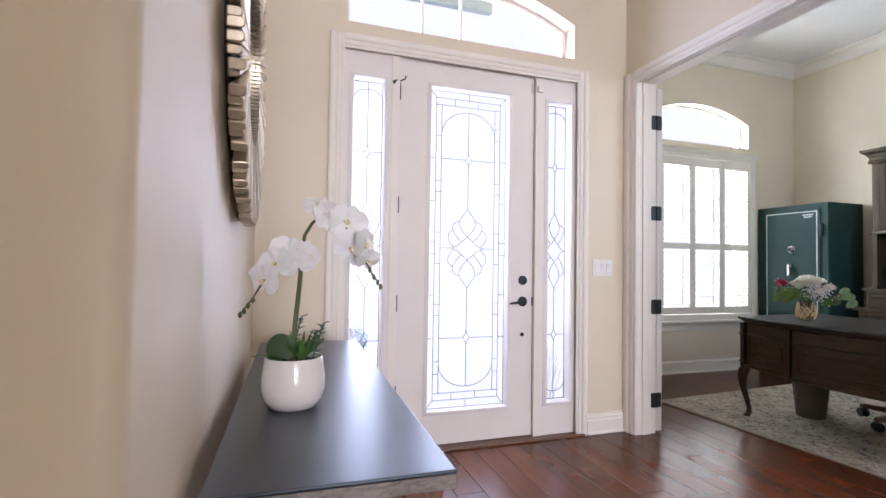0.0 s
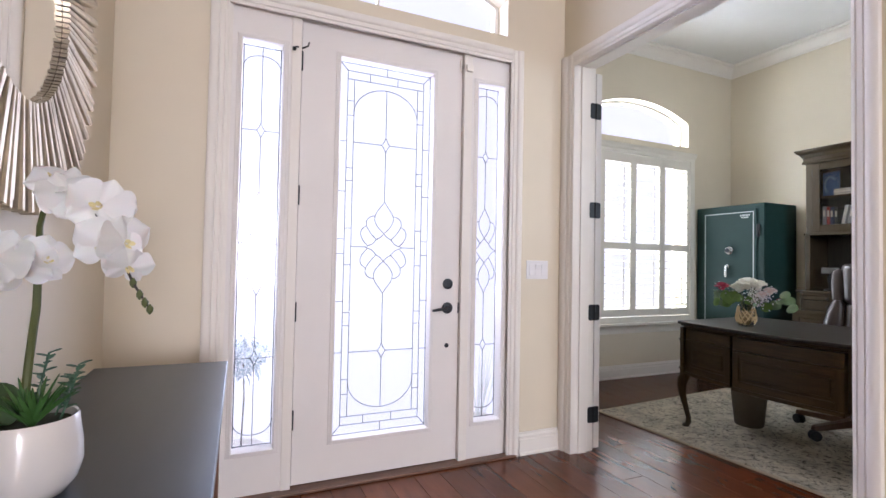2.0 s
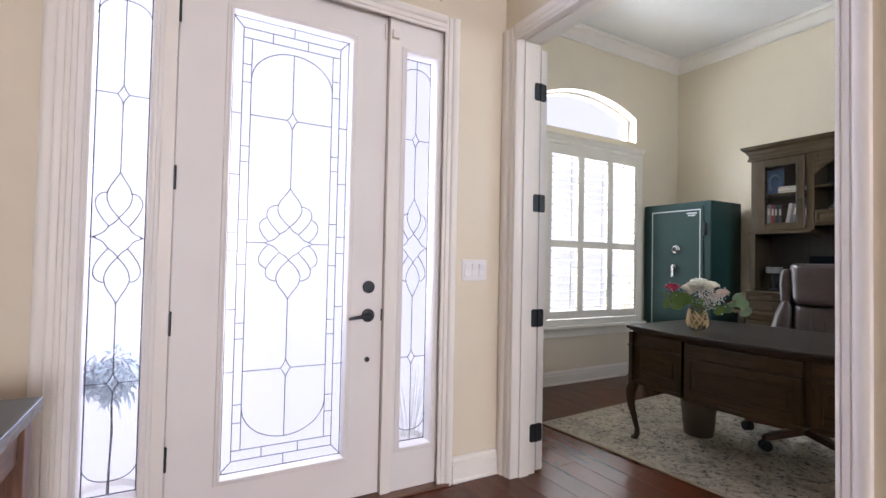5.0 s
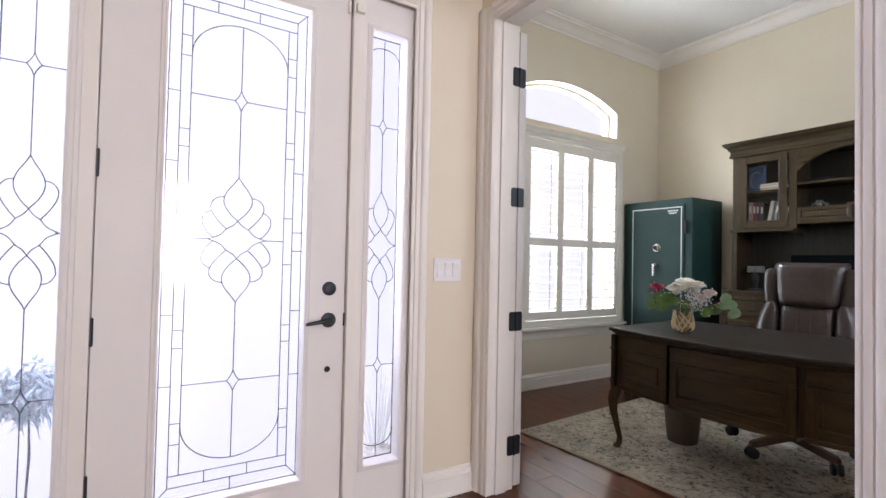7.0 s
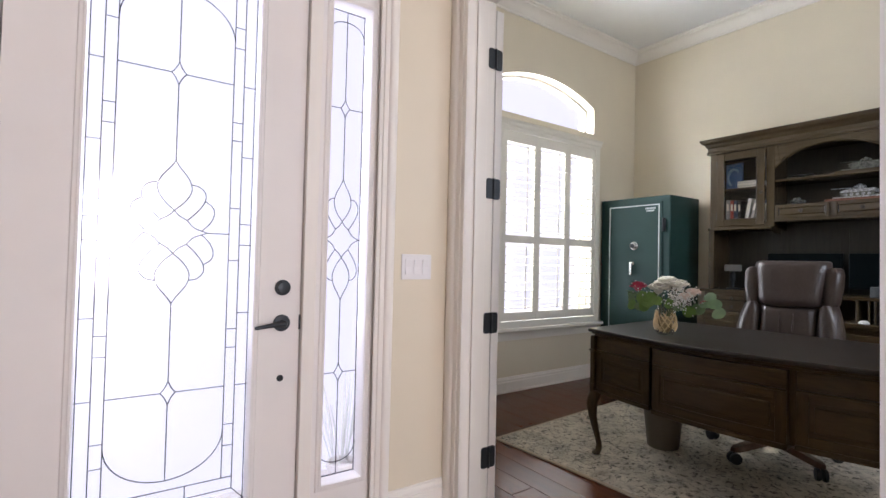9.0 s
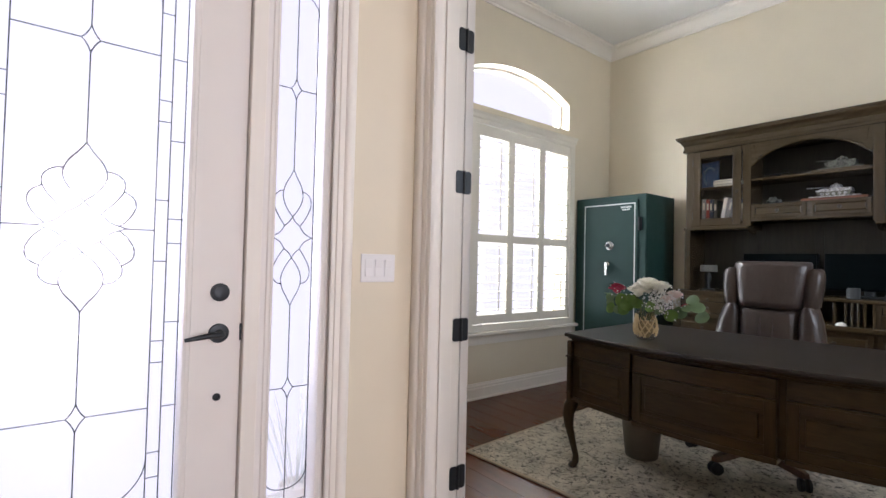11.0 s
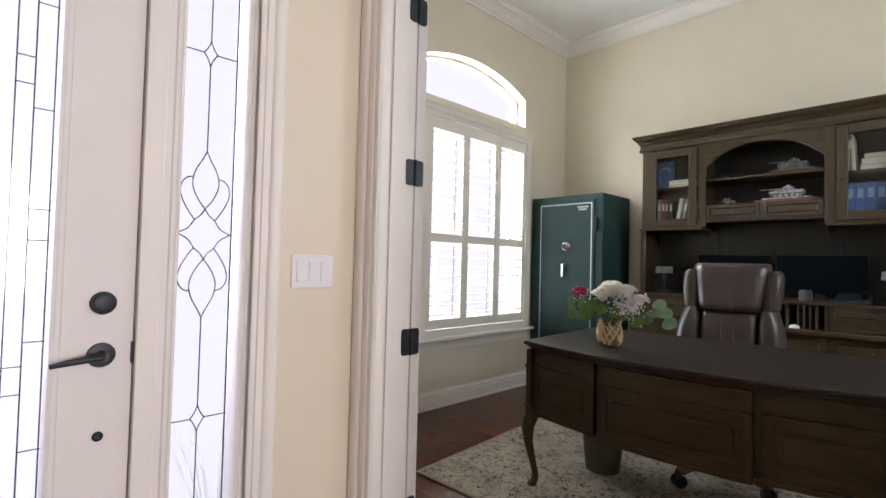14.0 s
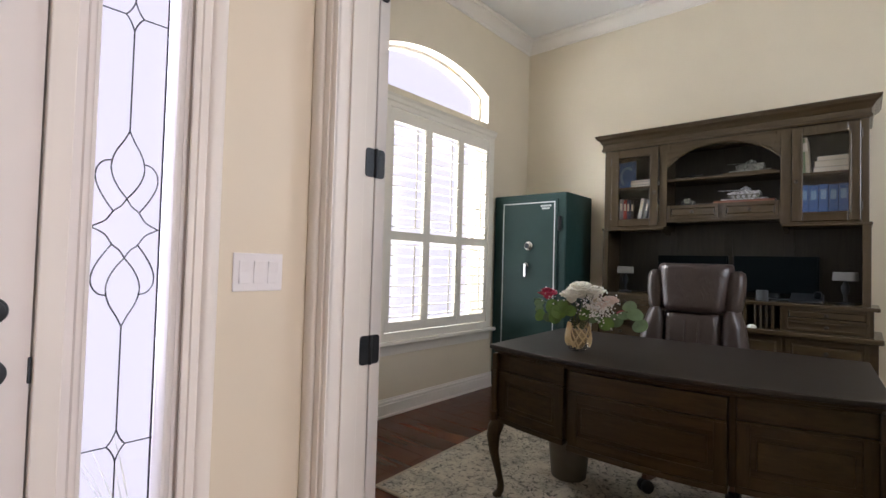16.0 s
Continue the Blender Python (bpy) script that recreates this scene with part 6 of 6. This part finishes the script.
def tank(name, x, y, z, s, mt, base, label):
    tk = thing(name, (x, y, z), label, "model")
    part("base", B(x - 0.055 * s, y - 0.17 * s, z, x + 0.055 * s, y + 0.17 * s, z + 0.016 * s), base, tk, bevel=0.003)
    part("ground_plate", B(x - 0.045 * s, y - 0.13 * s, z + 0.0162 * s, x + 0.045 * s, y + 0.13 * s, z + 0.026 * s), mt, tk, bevel=0.003)
    z0 = z + 0.026 * s
    for k in (-1, 1):
        pts = [(y - 0.09 * s, z0 + 0.012 * s), (y - 0.075 * s, z0), (y + 0.07 * s, z0), (y + 0.09 * s, z0 + 0.016 * s), (y + 0.085 * s, z0 + 0.026 * s), (y - 0.085 * s, z0 + 0.026 * s)]
        bm = bmesh.new()
        prism(bm, pts, "x", x + k * 0.032 * s - 0.009 * s, x + k * 0.032 * s + 0.009 * s)
        tr = part("track", bm, M_MODEL2, tk)
        for i in range(5):
            part("wheel", lathe(bmesh.new(), [(0.010 * s, -0.0105 * s), (0.010 * s, 0.0105 * s)], (x + k * 0.032 * s, y + (-0.06 + 0.03 * i) * s, z0 + 0.011 * s), 10, "x"), mt, tr)
    bm = bmesh.new()
    prism(bm, [(y - 0.092 * s, z0 + 0.024 * s), (y + 0.080 * s, z0 + 0.024 * s), (y + 0.095 * s, z0 + 0.034 * s), (y + 0.06 * s, z0 + 0.046 * s), (y - 0.088 * s, z0 + 0.046 * s)], "x", x - 0.04 * s, x + 0.04 * s)
    part("hull", bm, mt, tk, bevel=0.002)
    part("turret", lathe(bmesh.new(), [(0.032 * s, 0), (0.036 * s, 0.006 * s), (0.028 * s, 0.024 * s), (0.012 * s, 0.028 * s), (0.010 * s, 0.036 * s), (0.004 * s, 0.037 * s)], (x, y - 0.005 * s, z0 + 0.046 * s), 14), mt, tk)
    part("gun_barrel", tube(bmesh.new(), [(x, y + 0.02 * s, z0 + 0.058 * s), (x, y + 0.15 * s, z0 + 0.062 * s)], 0.0035 * s, 6), mt, tk)
    return tk


tank("model_tank", 8.29, 4.42, HZ0 + 0.1725, 1.15, M_MODEL, M_BASEW, "silver model tank on a red-brown wooden base")
tank("model_tank", 8.29, 4.385, 1.9005, 1.0, M_MODEL2, M_HUT, "grey model tank on a dark base")
pl = thing("model_aircraft", (8.30, 4.79, 1.9005), "small dark model aircraft on the shelf", "model")
part("fuselage", tube(bmesh.new(), [(8.26, 4.80, 1.925), (8.30, 4.795, 1.924), (8.37, 4.785, 1.92)], [0.004, 0.010, 0.005], 8), M_BLACK, pl)
part("wing", B(8.285, 4.71, 1.926, 8.312, 4.88, 1.930), M_BLACK, pl)
part("stand", lathe(bmesh.new(), [(0.02, 0), (0.02, 0.003), (0.003, 0.005), (0.003, 0.018)], (8.30, 4.785, 1.9005), 10), M_BLACK, pl)
tj = thing("model_truck", (8.29, 4.80, HZ0 + 0.1725), "small grey model truck on the drawer top", "model")
z = HZ0 + 0.1725
part("body", B(8.26, 4.76, z + 0.012, 8.31, 4.855, z + 0.034), M_MODEL2, tj, bevel=0.003)
part("cab", B(8.262, 4.795, z + 0.0345, 8.308, 4.835, z + 0.056), M_MODEL2, tj, bevel=0.004)
for y in (4.778, 4.838):
    for x in (8.258, 8.306):
        part("wheel", lathe(bmesh.new(), [(0.012, 0), (0.012, 0.006)], (x, y, z + 0.0125), 12, "x"), M_BLACK, tj)

# ---- things on the credenza ----
M_SHADE = paint("pale_lamp_shade", (0.15, 0.148, 0.145), 0.7, 0.05, 200, 0.2)
M_SCREEN = paint("black_screen", (0.003, 0.005, 0.006), 0.30, 0.1, 40, 0.0, 0, 0.06)
for y in (5.305, 3.84):
    lp = thing("desk_lamp", (8.30, y, 0.97), "small dark desk lamp with a pale drum shade", "lamp", "lamps on the credenza")
    part("base", lathe(bmesh.new(), [(0.05, 0.0005), (0.05, 0.012), (0.012, 0.018), (0.010, 0.06), (0.022, 0.09), (0.024, 0.12), (0.010, 0.15), (0.006, 0.17)], (8.30, y, 0.97), 18), M_BLACK, lp, smooth=True)
    part("shade", lathe(bmesh.new(), [(0.064, 0.160), (0.069, 0.163), (0.066, 0.215), (0.062, 0.218)], (8.30, y, 0.97), 24), M_SHADE, lp, "pale drum shade", smooth=True)
for y0, y1, x in ((3.98, 4.50, 8.36), (4.54, 5.06, 8.38)):
    mo = thing("computer_monitor", (x, (y0 + y1) / 2, 0.97), "black computer monitor on a stand", "monitor", "monitors on the credenza")
    part("screen", B(x - 0.006, y0 + 0.012, 1.032, x - 0.001, y1 - 0.012, 1.282), M_SCREEN, mo, "dark glossy screen")
    part("housing", B(x, y0, 1.02, x + 0.03, y1, 1.292), M_SCREEN, mo, bevel=0.006)
    part("neck", B(x + 0.01, (y0 + y1) / 2 - 0.03, 0.983, x + 0.03, (y0 + y1) / 2 + 0.03, 1.06), M_BLACK, mo, bevel=0.004)
    part("foot", B(x - 0.06, (y0 + y1) / 2 - 0.11, 0.9705, x + 0.08, (y0 + y1) / 2 + 0.11, 0.983), M_BLACK, mo, bevel=0.004)
pr = thing("desk_phone", (8.22, 4.03, 0.97), "low dark grey desk phone", "phone")
bm = bmesh.new()
prism(bm, [(8.14, 0.9705), (8.30, 0.9705), (8.30, 1.03), (8.27, 1.035), (8.14, 0.99)], "y", 3.95, 4.13)
part("console", bm, M_BLACK, pr, bevel=0.006)
part("handset", B(8.15, 3.96, 1.005, 8.29, 4.0, 1.05), M_SCREEN, pr, bevel=0.012)
sp = thing("smart_speaker", (8.17, 4.29, 0.97), "small dark grey cylindrical speaker", "speaker")
part("body", lathe(bmesh.new(), [(0.035, 0.0005), (0.038, 0.004), (0.038, 0.07), (0.034, 0.076), (0.01, 0.077)], (8.17, 4.29, 0.97), 24), paint("dark_grey_fabric", (0.055, 0.06, 0.065), 0.8, 0.1, 300, 0.4), sp, smooth=True)
ms = thing("computer_mouse", (8.03, 4.33, 0.79), "white computer mouse on the worktop", "mouse")
bm = bmesh.new()
bmesh.ops.create_uvsphere(bm, u_segments=20, v_segments=10, radius=1.0, matrix=Matrix.Translation((8.03, 4.33, 0.7905)) @ Matrix.Diagonal((0.045, 0.030, 0.022, 1)))
bmesh.ops.bisect_plane(bm, geom=bm.verts[:] + bm.edges[:] + bm.faces[:], plane_co=(0, 0, 0.7905), plane_no=(0, 0, 1), clear_inner=True)
part("shell", bm, M_SWITCH, ms, smooth=True)


# ---- hardwood planks ----
PL_W, GAP = 0.149, 0.0011
ENDS = {4.785: 4.231, 4.934: 4.412, 5.083: 4.655}      # butt joints that show by the doorway
random.seed(4)
plank_meshes = {}


def plank(length, w):
    key = (round(length, 2), round(w, 3))
    if key not in plank_meshes:
        bm = bmesh.new()
        e = 0.0016
        lo = [(-w / 2, -length / 2), (w / 2, -length / 2), (w / 2, length / 2), (-w / 2, length / 2)]
        hi = [(-w / 2 + e, -length / 2 + e), (w / 2 - e, -length / 2 + e), (w / 2 - e, length / 2 - e), (-w / 2 + e, length / 2 - e)]
        rows = [[bm.verts.new((x, y, z)) for x, y in pts] for pts, z in ((lo, -0.012), (lo, -0.0022), (hi, 0.0))]
        bm.faces.new(rows[2])
        for a, b in zip(rows, rows[1:]):
            for i in range(4):
                bm.faces.new((a[i], a[(i + 1) % 4], b[(i + 1) % 4], b[i]))
        me = finish("plank", bm, M_FLOOR)
        plank_meshes[key] = me
    return plank_meshes[key]


def lay(x0, x1, y0, y1, wall=-99.0):
    x = x0
    while x < x1 - 0.01:
        a0, w = max(x, wall), min(x + PL_W, x1) - max(x, wall)
        joint = ENDS.get(round(x, 3))
        lengths = [random.choice((0.6, 0.9, 1.2, 1.5)) for i in range(16)]
        y = y0 - random.choice((0.0, 0.25, 0.45, 0.7)) if joint is None else joint - 3.0
        if joint is not None:
            lengths[:3] = (0.9, 1.2, 0.9)
        for length in lengths:
            a, b = max(y, y0), min(y + length, y1)
            if b - a > 0.03:
                p = new("plank", plank(b - a - GAP, w - GAP))
                p.parent = floor
                p.location = (a0 + w / 2, (a + b) / 2, random.uniform(-0.0006, 0.0))
            y += length
        x += PL_W


lay(2.55, 5.232, 2.2, 5.16, 2.601)
lay(5.232, 8.57, 2.6, 6.47)
solid("floor_rest", B(-1.5, 1.2, -0.012, 2.601, 2.98, -0.0005), M_FLOOR, "red-brown hardwood floor of the side room", "floor")
solid("floor_rest_hall", B(2.9, -8.0, -0.012, 5.05, 1.2, -0.0005), M_FLOOR, "red-brown hardwood floor of the hall", "floor")
solid("floor_rest_landing", B(2.601, 1.2, -0.012, 5.05, 2.2, -0.0005), M_FLOOR, "red-brown hardwood floor behind the foyer", "floor")
solid("floor_rest_corner", B(5.18, 5.36, -0.0119, 5.232, 6.47, -0.0005), M_FLOOR, "red-brown hardwood floor strip", "floor")
solid("ground", B(-2500, 5.37, -0.04, 2500, 3000, -0.02), M_GREY, "pale concrete ground outside the front door", "ground")
# glowing sheets stand in for the blown-out daylight, lavender glare included
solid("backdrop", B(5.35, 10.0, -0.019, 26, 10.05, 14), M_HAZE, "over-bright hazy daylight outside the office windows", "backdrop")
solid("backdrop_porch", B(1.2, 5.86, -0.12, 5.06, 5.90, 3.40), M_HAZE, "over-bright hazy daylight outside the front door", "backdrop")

# ---- outside ----
M_PORCH = paint("cream_porch_ceiling", (0.72, 0.66, 0.50), 0.7, 0.05, 80, 0.2)
solid("porch_roof", B(1.2, 5.37, 3.405, 5.04, 6.5, 3.5), M_PORCH, "cream boarded porch roof outside the front door", "roof")
# leaf colour lightened and blued to carry the glare of the backlight
M_SHRUB = paint("glare_paled_leaf", (0.30, 0.38, 0.44), 0.5, 0.4, 40, 0.3, 0, 0.4, 15)
M_WPOT = paint("white_planter", (0.80, 0.78, 0.76), 0.5, 0.05, 60, 0.2)
random.seed(8)
for px_, py_ in ((3.18, 5.64),):
    pt = thing("porch_planter", (px_, py_, -0.02), "leafy shrub in a white planter outside the door, coloured pale blue as by glare", "plant", "porch planters")
    part("planter", lathe(bmesh.new(), [(0.11, 0.0), (0.115, 0.01), (0.13, 0.08), (0.138, 0.085), (0.138, 0.11), (0.125, 0.11), (0.12, 0.08)], (px_, py_, -0.019), 28), M_WPOT, pt, smooth=True)
    bm = bmesh.new()
    for i in range(460):
        d = Vector((random.gauss(0, 1), random.gauss(0, 1), random.gauss(0, 0.7))).normalized() * random.uniform(0.5, 1.0)
        c = Vector((px_ + d.x * 0.13, py_ + d.y * 0.13, 0.61 + d.z * 0.13))
        blade(bm, c, (random.gauss(0, 1), random.gauss(0, 1), random.gauss(0.2, 1)), random.uniform(0.03, 0.07), random.uniform(0.006, 0.012), 0.03, n=4)
    part("foliage", bm, M_SHRUB, pt, "leaves with the pale blue of the glare in their colour", smooth=True)
    part("trunk", tube(bmesh.new(), [(px_, py_, 0.06), (px_ + 0.01, py_, 0.36), (px_, py_ + 0.01, 0.58)], [0.006, 0.005, 0.004], 7), M_TWIG, pt)

M_BEAM = paint("grey_green_porch_paint", (0.30, 0.36, 0.34), 0.6, 0.12, 60, 0.2)
solid("porch_beam", B(1.2, 5.80, 3.15, 4.28, 5.855, 3.404), M_BEAM, "grey-green painted beam under the porch roof", "beam")
# near-white leaf colour holds the overexposure of the daylight outside
M_PALE = paint("overexposed_leaf", (0.84, 0.87, 0.86), 0.5, 0.15, 40, 0.2, 0, 0.4, 15)
gp = thing("porch_grass", (4.76, 5.72, -0.02), "arching ornamental grass in a white planter outside, whitened as if overexposed", "plant", "porch planters")
part("planter", lathe(bmesh.new(), [(0.06, 0.0), (0.065, 0.01), (0.075, 0.06), (0.082, 0.065), (0.082, 0.09), (0.072, 0.09), (0.07, 0.06)], (4.76, 5.72, -0.019), 28), M_WPOT, gp, smooth=True)
for i in range(16):
    a, t = random.uniform(0, 6.28), random.uniform(0.15, 0.8)
    bm = bmesh.new()
    blade(bm, (4.76 + 0.05 * math.cos(a), 5.72 + 0.03 * math.sin(a), 0.05), (math.cos(a) * t * 0.7, math.sin(a) * t * 0.2, 1.0), random.uniform(0.50, 0.68), random.uniform(0.005, 0.009), 0.30 * t, n=8)
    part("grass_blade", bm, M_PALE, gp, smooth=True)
